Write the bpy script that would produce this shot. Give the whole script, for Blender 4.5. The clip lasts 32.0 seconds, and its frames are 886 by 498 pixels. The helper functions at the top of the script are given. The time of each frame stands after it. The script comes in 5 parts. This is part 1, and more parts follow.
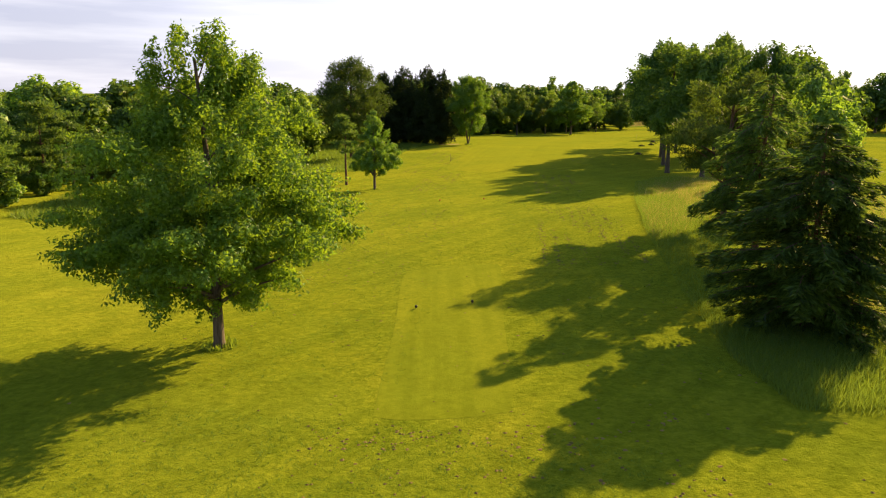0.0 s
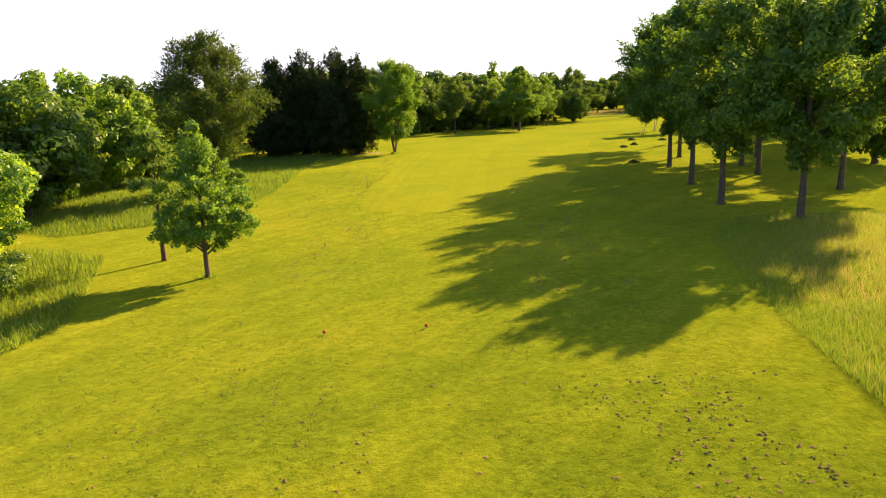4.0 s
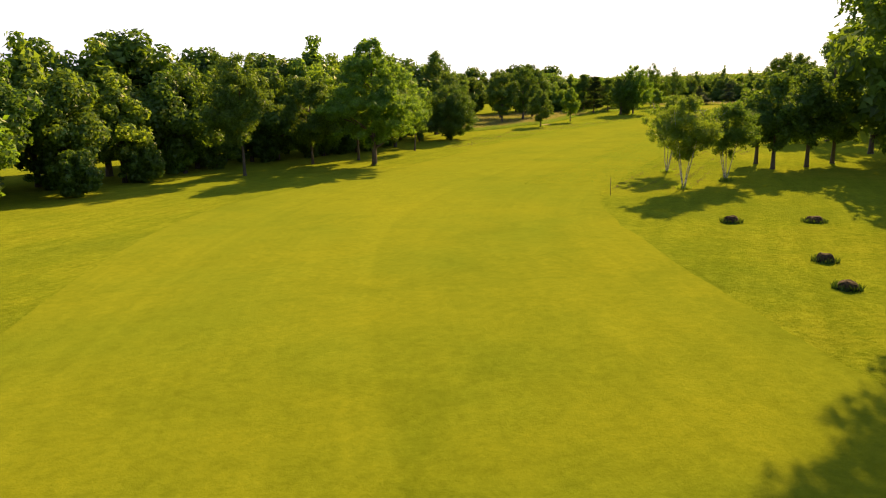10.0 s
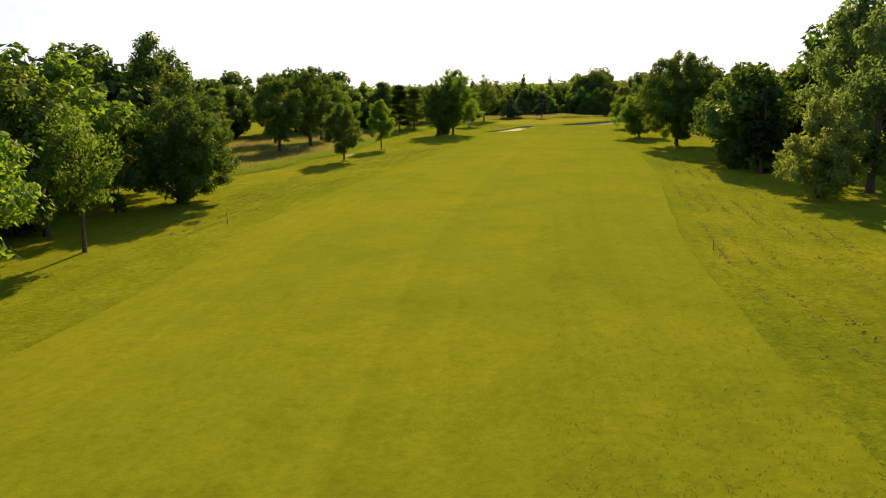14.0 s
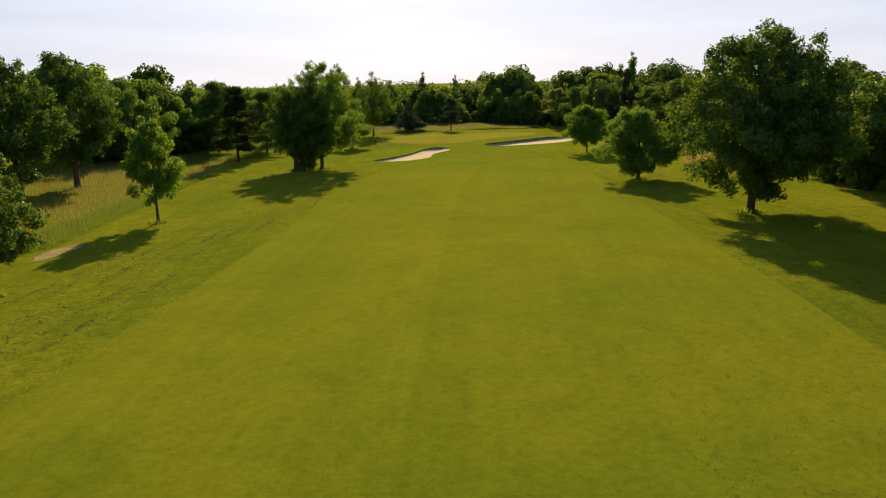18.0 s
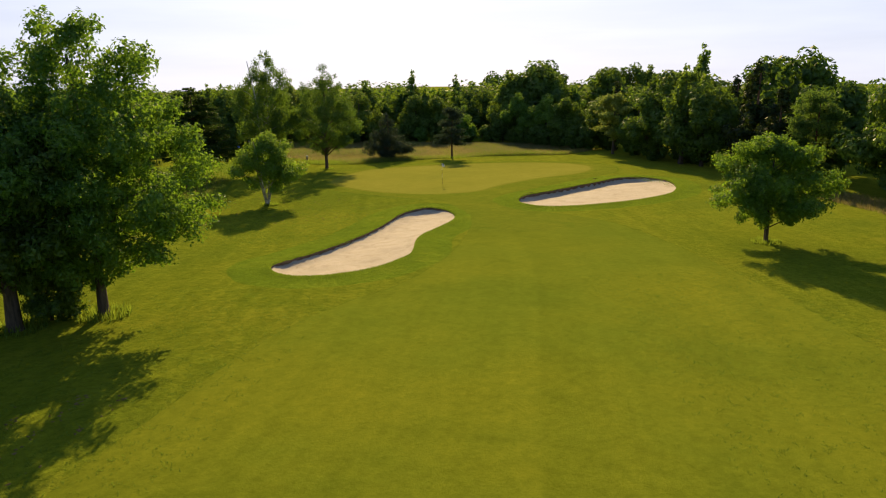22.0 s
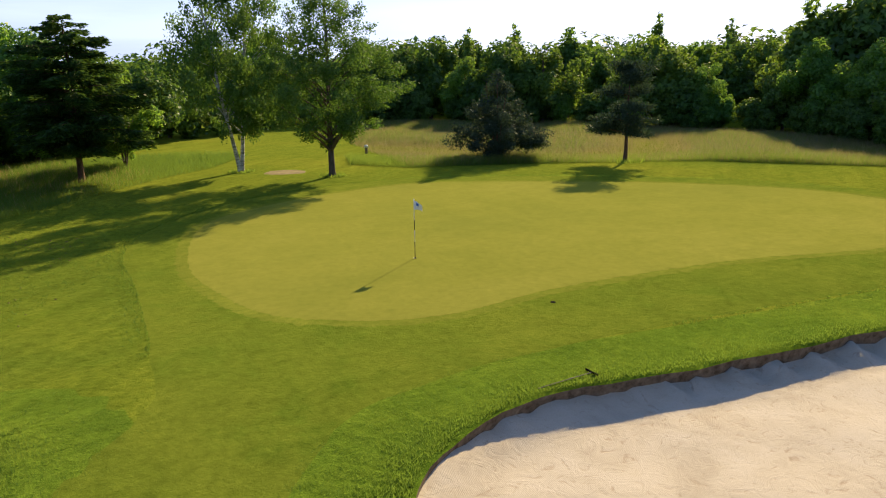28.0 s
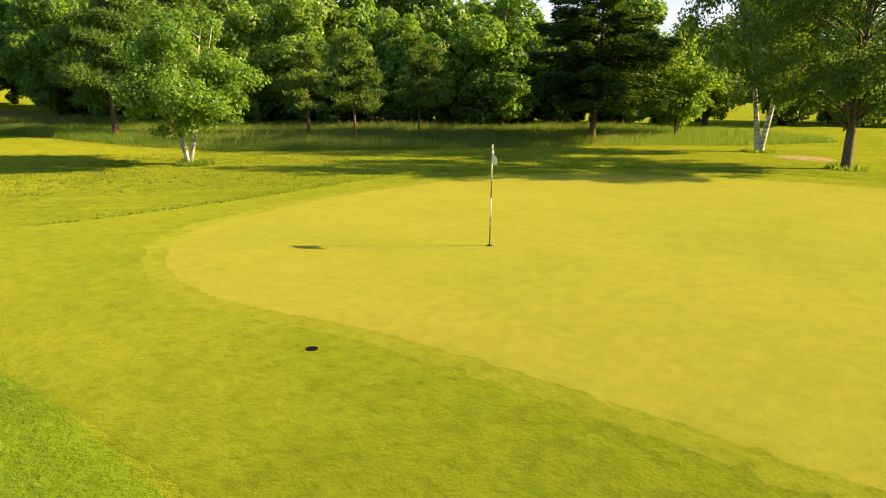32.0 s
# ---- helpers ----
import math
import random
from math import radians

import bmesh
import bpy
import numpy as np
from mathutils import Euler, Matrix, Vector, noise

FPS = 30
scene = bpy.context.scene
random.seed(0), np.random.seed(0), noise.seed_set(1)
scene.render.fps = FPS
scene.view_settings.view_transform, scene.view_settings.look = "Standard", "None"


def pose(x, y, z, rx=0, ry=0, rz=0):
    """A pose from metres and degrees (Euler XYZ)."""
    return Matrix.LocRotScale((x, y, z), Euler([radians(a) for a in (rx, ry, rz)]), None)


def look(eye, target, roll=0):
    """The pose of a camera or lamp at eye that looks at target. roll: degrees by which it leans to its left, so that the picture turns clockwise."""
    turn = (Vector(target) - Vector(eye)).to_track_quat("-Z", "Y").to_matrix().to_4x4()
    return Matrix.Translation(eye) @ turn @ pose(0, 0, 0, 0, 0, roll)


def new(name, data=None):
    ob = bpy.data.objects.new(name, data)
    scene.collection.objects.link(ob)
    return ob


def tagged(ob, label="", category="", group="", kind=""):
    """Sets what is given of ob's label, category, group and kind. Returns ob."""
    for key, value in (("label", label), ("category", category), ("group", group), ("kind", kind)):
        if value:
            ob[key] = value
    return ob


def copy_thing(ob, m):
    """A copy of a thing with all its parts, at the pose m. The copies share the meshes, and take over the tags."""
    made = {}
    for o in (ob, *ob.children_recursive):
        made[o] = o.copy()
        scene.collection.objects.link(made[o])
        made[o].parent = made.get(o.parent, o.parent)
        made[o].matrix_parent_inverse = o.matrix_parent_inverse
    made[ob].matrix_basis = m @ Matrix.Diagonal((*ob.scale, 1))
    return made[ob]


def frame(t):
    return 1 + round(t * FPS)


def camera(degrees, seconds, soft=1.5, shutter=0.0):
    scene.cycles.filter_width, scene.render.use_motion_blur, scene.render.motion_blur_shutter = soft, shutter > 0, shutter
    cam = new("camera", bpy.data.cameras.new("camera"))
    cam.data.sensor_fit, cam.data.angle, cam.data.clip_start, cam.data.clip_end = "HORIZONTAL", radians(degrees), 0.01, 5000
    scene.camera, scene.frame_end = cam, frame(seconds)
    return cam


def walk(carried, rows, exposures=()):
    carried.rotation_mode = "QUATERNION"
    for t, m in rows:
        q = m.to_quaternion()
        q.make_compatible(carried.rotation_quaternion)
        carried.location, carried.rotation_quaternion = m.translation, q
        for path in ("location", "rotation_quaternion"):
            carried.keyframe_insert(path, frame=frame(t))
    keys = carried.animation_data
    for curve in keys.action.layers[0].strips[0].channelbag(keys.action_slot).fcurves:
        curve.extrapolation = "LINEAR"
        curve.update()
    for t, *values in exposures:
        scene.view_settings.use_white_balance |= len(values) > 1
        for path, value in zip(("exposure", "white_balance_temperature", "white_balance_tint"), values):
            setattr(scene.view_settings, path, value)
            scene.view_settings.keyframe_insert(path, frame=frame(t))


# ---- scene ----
from mathutils.geometry import delaunay_2d_cdt

PATH = [
    (0, (0.00, -0.00, 8.75), (-0.01, 19.56, 4.59), 0.1),
    (0.5, (0.02, 3.77, 8.90), (0.13, 23.34, 4.76), -0.0),
    (1, (0.06, 7.53, 8.98), (0.35, 27.09, 4.82), -0.2),
    (1.5, (0.12, 11.38, 9.04), (0.64, 30.93, 4.86), -0.5),
    (2, (0.29, 15.21, 9.08), (1.00, 34.75, 4.85), -0.8),
    (2.5, (0.54, 19.53, 9.09), (1.42, 39.04, 4.81), -1.1),
    (3, (0.79, 24.30, 9.03), (1.90, 43.80, 4.70), -1.4),
    (3.5, (1.14, 29.43, 8.92), (2.62, 48.89, 4.55), -1.6),
    (5.5, (4.72, 52.07, 8.78), (7.18, 71.40, 4.29), -1.3),
    (6, (5.31, 58.47, 8.75), (8.07, 77.76, 4.23), -1.3),
    (6.5, (5.85, 65.07, 8.63), (9.00, 84.29, 4.11), -1.2),
    (7, (6.35, 71.69, 8.44), (9.93, 90.84, 3.96), -1.2),
    (7.5, (7.02, 78.43, 8.28), (11.09, 97.49, 3.82), -1.3),
    (8, (8.00, 84.99, 8.22), (12.55, 103.95, 3.77), -1.3),
    (8.5, (9.08, 91.63, 8.20), (14.16, 110.45, 3.74), -1.3),
    (9, (10.17, 98.44, 8.23), (15.84, 117.09, 3.76), -1.3),
    (9.5, (11.44, 105.20, 8.27), (17.68, 123.66, 3.77), -1.2),
    (10, (12.94, 112.04, 8.24), (19.74, 130.30, 3.73), -1.2),
    (10.5, (14.61, 118.86, 8.19), (21.97, 136.90, 3.67), -1.1),
    (11, (16.33, 125.61, 8.09), (24.35, 143.37, 3.59), -1.0),
    (11.5, (18.52, 132.22, 7.96), (27.22, 149.68, 3.52), -0.9),
    (12, (20.93, 138.67, 7.92), (30.35, 155.76, 3.53), -0.8),
    (12.5, (23.72, 144.85, 7.99), (33.86, 161.53, 3.63), -0.9),
    (13, (27.07, 150.59, 8.07), (37.89, 166.84, 3.70), -1.0),
    (13.5, (30.84, 155.81, 8.12), (42.35, 171.57, 3.74), -1.1),
    (14, (35.17, 161.19, 8.26), (47.36, 176.44, 3.91), -1.2),
    (14.5, (39.68, 166.56, 8.37), (52.53, 181.26, 4.02), -1.2),
    (15, (44.21, 171.93, 8.46), (57.68, 186.07, 4.12), -1.2),
    (15.5, (48.83, 177.08, 8.54), (62.77, 190.74, 4.19), -1.2),
    (17.5, (67.83, 197.31, 9.01), (82.14, 210.58, 4.61), -1.0),
    (18, (73.12, 202.20, 9.12), (87.45, 215.43, 4.70), -1.0),
    (18.5, (78.66, 207.01, 9.21), (92.97, 220.26, 4.77), -1.0),
    (19, (84.24, 211.78, 9.27), (98.51, 225.06, 4.81), -1.0),
    (19.5, (89.50, 216.67, 9.26), (103.78, 229.93, 4.77), -1.0),
    (20, (94.66, 221.59, 9.22), (108.96, 234.82, 4.71), -1.0),
    (20.5, (100.03, 226.63, 9.24), (114.34, 239.86, 4.74), -0.9),
    (21, (105.09, 231.65, 9.24), (119.46, 244.82, 4.77), -0.8),
    (21.5, (110.11, 236.24, 9.27), (124.52, 249.39, 4.85), -0.7),
    (22, (115.24, 240.96, 9.31), (129.68, 254.10, 4.98), -0.6),
    (22.5, (120.43, 245.51, 9.36), (134.80, 258.67, 4.87), -0.6),
    (23, (124.91, 250.20, 9.52), (139.38, 263.17, 4.79), -0.6),
    (23.5, (129.31, 254.24, 9.65), (143.79, 267.14, 4.75), -0.6),
    (24, (133.39, 257.36, 9.68), (147.85, 270.28, 4.80), -0.5),
    (24.5, (136.94, 259.61, 9.53), (151.38, 272.58, 4.71), -0.4),
    (26.5, (150.15, 263.12, 7.95), (161.82, 278.63, 3.08), -0.6),
    (27, (153.82, 264.09, 7.44), (164.37, 280.34, 2.50), -0.7),
    (27.5, (157.56, 265.37, 7.00), (166.67, 282.48, 2.04), -0.8),
    (28, (161.08, 266.82, 6.69), (168.31, 284.80, 1.75), -0.7),
    (28.5, (164.56, 268.40, 6.40), (169.63, 287.12, 1.51), -0.5),
    (29, (167.67, 269.83, 6.05), (170.34, 289.04, 1.19), -0.3),
    (29.5, (170.42, 271.35, 5.57), (170.05, 290.75, 0.73), 0.0),
    (30, (172.68, 272.89, 5.00), (169.22, 292.00, 0.25), 0.3),
    (30.5, (174.54, 274.46, 4.44), (168.34, 292.89, -0.26), 0.6),
    (31, (176.14, 275.79, 4.04), (167.58, 293.25, -0.65), 0.7),
    (31.5, (177.45, 277.10, 3.77), (166.66, 293.27, -0.95), 0.7),
    (32, (178.59, 278.39, 3.61), (165.68, 292.90, -1.16), 0.8),
]
cam = camera(64.4, 32.0, soft=1.1)
EXPOSURES = [(0, 1.27, 6750, 15), (1, 1.4, 6780, 15), (3, 1.57, 6800, 16), (6, 1.97, 6850, 16), (9, 1.48, 6900, 16), (10, 1.24, 6900, 16), (11, 0.99, 6850, 15), (13, 0.96, 6750, 14), (16, 0.5, 6450, 13), (19, 0.42, 6200, 13), (23, 0.58, 6000, 15), (26, 0.76, 5500, 17), (28, 0.86, 5320, 16), (30, 1.38, 6200, 10), (32, 1.60, 6620, 7)]
walk(cam, [(t, look(eye, target, roll)) for t, eye, target, roll in PATH], EXPOSURES)

# ---- light: late sun ahead and to the right of the tee ----
SUN_AZ, SUN_EL = radians(46.7), radians(26.5)
world = bpy.data.worlds.new("sky")
scene.world = world
world.use_nodes = True
wn, wl = world.node_tree.nodes, world.node_tree.links
background = wn["Background"]
sky = wn.new("ShaderNodeTexSky")
sky.sky_type = "NISHITA"
sky.sun_disc = False
sky.sun_elevation, sky.sun_rotation = SUN_EL, SUN_AZ
sky.air_density, sky.dust_density, sky.ozone_density = 1.0, 1.2, 1.0
background.inputs["Strength"].default_value = 0.085
# thin white haze and streaks of cloud low over the horizon
tc, sep = wn.new("ShaderNodeTexCoord"), wn.new("ShaderNodeSeparateXYZ")
wl.new(tc.outputs["Generated"], sep.inputs[0])
low = wn.new("ShaderNodeMapRange")
low.interpolation_type = "SMOOTHSTEP"
for n, v in ((1, 0.13), (2, 0.32), (3, 0.88), (4, 0.0)):
    low.inputs[n].default_value = v
wl.new(sep.outputs["Z"], low.inputs[0])
stretch, puffs, tint = wn.new("ShaderNodeMapping"), wn.new("ShaderNodeTexNoise"), wn.new("ShaderNodeValToRGB")
stretch.inputs["Scale"].default_value = (1.0, 1.0, 9.0)
puffs.inputs["Scale"].default_value, puffs.inputs["Detail"].default_value = 3.2, 6.0
tint.color_ramp.elements[0].position, tint.color_ramp.elements[0].color = 0.38, (6.3, 6.6, 7.5, 1)
tint.color_ramp.elements[1].position, tint.color_ramp.elements[1].color = 0.66, (7.1, 7.35, 8.1, 1)
wl.new(tc.outputs["Generated"], stretch.inputs["Vector"])
wl.new(stretch.outputs["Vector"], puffs.inputs["Vector"])
wl.new(puffs.outputs["Fac"], tint.inputs["Fac"])
# the haze is dimmer and bluer away from the sun
pale = wn.new("ShaderNodeValToRGB")
pale.color_ramp.elements[0].position, pale.color_ramp.elements[0].color = 0.42, (3.1, 3.3, 4.2, 1)
pale.color_ramp.elements[1].position, pale.color_ramp.elements[1].color = 0.66, (4.9, 5.05, 5.6, 1)
wl.new(puffs.outputs["Fac"], pale.inputs["Fac"])
toward, glow, haze = wn.new("ShaderNodeVectorMath"), wn.new("ShaderNodeMapRange"), wn.new("ShaderNodeMix")
toward.operation, glow.interpolation_type, haze.data_type = "DOT_PRODUCT", "SMOOTHSTEP", "RGBA"
toward.inputs[1].default_value = (math.sin(SUN_AZ), math.cos(SUN_AZ), 0)
for n, v in ((1, 0.2), (2, 0.98), (3, 0.0), (4, 1.0)):
    glow.inputs[n].default_value = v
wl.new(tc.outputs["Generated"], toward.inputs[0])
wl.new(toward.outputs["Value"], glow.inputs[0])
wl.new(glow.outputs[0], haze.inputs[0])
wl.new(pale.outputs["Color"], haze.inputs[6])
wl.new(tint.outputs["Color"], haze.inputs[7])
veil = wn.new("ShaderNodeMix")
veil.data_type = "RGBA"
wl.new(low.outputs[0], veil.inputs[0])
wl.new(sky.outputs["Color"], veil.inputs[6])
wl.new(haze.outputs[2], veil.inputs[7])
wl.new(veil.outputs[2], background.inputs["Color"])

sun = new("sun", bpy.data.lights.new("sun", "SUN"))
sun.data.energy, sun.data.angle, sun.data.color = 5.5, radians(0.55), (1.0, 0.72, 0.30)
to_sun = Vector((math.sin(SUN_AZ) * math.cos(SUN_EL), math.cos(SUN_AZ) * math.cos(SUN_EL), math.sin(SUN_EL)))
sun.matrix_world = look(to_sun * 300, (0, 0, 0))


# ---- materials ----
def ramp(nt, fac, stops):
    node = nt.nodes.new("ShaderNodeValToRGB")
    el = node.color_ramp.elements
    while len(el) < len(stops):
        el.new(0.5)
    for e, (p, c) in zip(el, stops):
        e.position, e.color = p, (*c, 1)
    nt.links.new(fac, node.inputs["Fac"])
    return node.outputs["Color"]


def texture(nt, scale, detail=4.0, rough=0.6, stretch=None, turn=0.0, distort=0.0):
    geo = nt.nodes.new("ShaderNodeNewGeometry")
    at = geo.outputs["Position"]
    if stretch:
        mp = nt.nodes.new("ShaderNodeMapping")
        mp.vector_type = "TEXTURE"
        mp.inputs["Scale"].default_value = tuple(1 / k for k in stretch)
        mp.inputs["Rotation"].default_value = (0, 0, radians(turn))
        nt.links.new(at, mp.inputs["Vector"])
        at = mp.outputs["Vector"]
    n = nt.nodes.new("ShaderNodeTexNoise")
    n.inputs["Scale"].default_value, n.inputs["Detail"].default_value = scale, detail
    n.inputs["Roughness"].default_value, n.inputs["Distortion"].default_value = rough, distort
    nt.links.new(at, n.inputs["Vector"])
    return n.outputs["Fac"]


def blend(nt, mode, fac, a, b):
    m = nt.nodes.new("ShaderNodeMix")
    m.data_type, m.blend_type = "RGBA", mode
    for value, sock in ((fac, m.inputs[0]), (a, m.inputs[6]), (b, m.inputs[7])):
        if isinstance(value, (int, float)):
            sock.default_value = value
        elif isinstance(value, tuple):
            sock.default_value = (*value, 1)
        else:
            nt.links.new(value, sock)
    return m.outputs[2]


def material(name):
    m = bpy.data.materials.new(name)
    m.use_nodes = True
    return m, m.node_tree, m.node_tree.nodes["Principled BSDF"]


def grass(name, dark, mid, light, grain, patch, streak=None, bump=0.5, bump_scale=9.0, turn=0.0, mottled=0.7, blotch=None, lanes=None):
    """Mown turf: broad patches, medium mottling, fine grain and optional mower streaks."""
    m, nt, bsdf = material(name)
    broad = ramp(nt, texture(nt, patch, 5, 0.62), [(0.32, dark), (0.5, mid), (0.68, light)])
    mottle = ramp(nt, texture(nt, 0.9, 5, 0.65), [(0.3, (0.72, 0.76, 0.7)), (0.7, (1.22, 1.18, 1.2))])
    col = blend(nt, "MULTIPLY", mottled, broad, mottle)
    clump = ramp(nt, texture(nt, 3.6, 4, 0.7), [(0.34, (0.62, 0.70, 0.6)), (0.52, (1.0, 1.0, 1.0)), (0.7, (1.28, 1.22, 1.2))])
    col = blend(nt, "MULTIPLY", mottled, col, clump)
    fine = ramp(nt, texture(nt, grain, 3, 0.7), [(0.3, (0.6, 0.66, 0.6)), (0.7, (1.3, 1.25, 1.3))])
    col = blend(nt, "MULTIPLY", 0.7, col, fine)
    if streak:
        bands = ramp(nt, texture(nt, 1.0, 3, 0.6, streak, turn), [(0.38, (0.84, 0.88, 0.8)), (0.62, (1.12, 1.08, 1.1))])
        col = blend(nt, "MULTIPLY", 0.8, col, bands)
    if lanes:
        at = nt.nodes.new("ShaderNodeAttribute")
        at.attribute_name = "across"
        for scale, low, high in lanes:
            n = nt.nodes.new("ShaderNodeTexNoise")
            n.noise_dimensions = "1D"
            n.inputs["Scale"].default_value, n.inputs["Detail"].default_value = scale, 2.0
            nt.links.new(at.outputs["Fac"], n.inputs["W"])
            col = blend(nt, "MULTIPLY", 0.8, col, ramp(nt, n.outputs["Fac"], [(0.36, low), (0.64, high)]))
        lush = nt.nodes.new("ShaderNodeAttribute")
        lush.attribute_name = "lush"
        col = blend(nt, "MULTIPLY", lush.outputs["Fac"], col, (0.77, 0.87, 0.94))
    if blotch:
        scale, start, tone = blotch
        spots = ramp(nt, texture(nt, scale, 7, 0.72, None, 0, 0.6), [(start, (1, 1, 1)), (start + 0.1, tone)])
        col = blend(nt, "MULTIPLY", 0.85, col, spots)
    nt.links.new(col, bsdf.inputs["Base Color"])
    bsdf.inputs["Roughness"].default_value = 0.85
    bsdf.inputs["Specular IOR Level"].default_value = 0.0
    bsdf.inputs["Sheen Weight"].default_value = 0.18
    bsdf.inputs["Sheen Roughness"].default_value = 0.45
    bsdf.inputs["Sheen Tint"].default_value = (0.80, 0.82, 0.10, 1)
    b = nt.nodes.new("ShaderNodeBump")
    b.inputs["Strength"].default_value, b.inputs["Distance"].default_value = bump, 0.08
    nt.links.new(texture(nt, bump_scale, 6, 0.75), b.inputs["Height"])
    nt.links.new(b.outputs["Normal"], bsdf.inputs["Normal"])
    return m


def leafy(name, dark, light, through_light, part_through=0.42, gloss=0.02):
    """Leaves: the colour differs from leaf to leaf and from tree to tree, and light passes through."""
    dark, light = (*dark[:2], max(dark[2], 0.30 * dark[1])), (*light[:2], max(light[2], 0.16 * light[1]))
    m, nt, bsdf = material(name)
    nt.nodes.remove(bsdf)
    geo, info = nt.nodes.new("ShaderNodeNewGeometry"), nt.nodes.new("ShaderNodeObjectInfo")
    col = ramp(nt, geo.outputs["Random Per Island"], [(0.0, dark), (0.75, light), (1.0, tuple(c * 1.25 for c in light))])
    tone = ramp(nt, info.outputs["Random"], [(0.0, (0.78, 0.86, 0.85)), (1.0, (1.18, 1.1, 1.0))])
    col = blend(nt, "MULTIPLY", 1.0, col, tone)
    tcol = blend(nt, "MULTIPLY", 1.0, blend(nt, "MIX", 0.55, col, through_light), tone)
    dif, tra, glo = (nt.nodes.new("ShaderNodeBsdf" + k) for k in ("Diffuse", "Translucent", "Glossy"))
    nt.links.new(col, dif.inputs["Color"])
    nt.links.new(tcol, tra.inputs["Color"])
    glo.inputs["Roughness"].default_value = 0.42
    mix, top = nt.nodes.new("ShaderNodeMixShader"), nt.nodes.new("ShaderNodeMixShader")
    mix.inputs[0].default_value, top.inputs[0].default_value = part_through, gloss
    nt.links.new(dif.outputs[0], mix.inputs[1]), nt.links.new(tra.outputs[0], mix.inputs[2])
    nt.links.new(mix.outputs[0], top.inputs[1]), nt.links.new(glo.outputs[0], top.inputs[2])
    nt.links.new(top.outputs[0], nt.nodes["Material Output"].inputs["Surface"])
    return m


def plain(name, a, b, scale=6.0, rough=0.8, bump=0.3, stretch=None, metal=0.0):
    m, nt, bsdf = material(name)
    fac = texture(nt, scale, 6, 0.65, stretch)
    nt.links.new(ramp(nt, fac, [(0.35, a), (0.65, b)]), bsdf.inputs["Base Color"])
    bsdf.inputs["Roughness"].default_value, bsdf.inputs["Metallic"].default_value = rough, metal
    bsdf.inputs["Specular IOR Level"].default_value = 0.05 if rough > 0.94 else 0.4
    bn = nt.nodes.new("ShaderNodeBump")
    bn.inputs["Strength"].default_value, bn.inputs["Distance"].default_value = bump, 0.03
    nt.links.new(fac, bn.inputs["Height"])
    nt.links.new(bn.outputs["Normal"], bsdf.inputs["Normal"])
    return m


ROUGH_TURF = grass("rough_turf", (0.092, 0.136, 0.009), (0.131, 0.169, 0.009), (0.172, 0.191, 0.012), 45, 0.08, (1.1, 0.07, 1), 1.0, 4.0, -43, 0.75, (0.35, 0.53, (0.80, 0.89, 0.82)))
FAIRWAY = grass("fairway_turf", (0.104, 0.145, 0.009), (0.131, 0.159, 0.009), (0.155, 0.173, 0.009), 70, 0.09, None, 0.3, 9.0, 0, 0.38, (0.16, 0.5, (0.82, 0.87, 0.85)), [(0.45, (0.94, 0.955, 0.93), (1.045, 1.035, 1.04)), (1.6, (0.95, 0.96, 0.94), (1.035, 1.03, 1.03))])
COLLAR = grass("collar_turf", (0.085, 0.126, 0.008), (0.107, 0.143, 0.009), (0.130, 0.158, 0.011), 70, 0.12, None, 0.5, 9.0, 0, 0.55, (0.28, 0.52, (0.72, 0.86, 0.75)))
GREEN = grass("putting_turf", (0.163, 0.170, 0.024), (0.188, 0.188, 0.026), (0.206, 0.201, 0.031), 110, 0.12, None, 0.15, 20.0, 0, 0.25, (0.3, 0.5, (0.93, 0.95, 0.9)))
FRINGE = grass("fringe_turf", (0.119, 0.138, 0.013), (0.135, 0.157, 0.014), (0.148, 0.172, 0.016), 90, 0.2, None, 0.3, 12.0, 0, 0.5, (0.6, 0.54, (0.78, 0.88, 0.8)))
TEE = grass("tee_turf", (0.099, 0.139, 0.008), (0.122, 0.156, 0.009), (0.141, 0.171, 0.009), 90, 0.12, (1.6, 0.05, 1), 0.3, 12.0, 0, 0.4)
LIP_TURF = grass("lip_turf", (0.072, 0.134, 0.008), (0.107, 0.174, 0.009), (0.146, 0.202, 0.012), 35, 0.3, None, 1.0, 5.0)
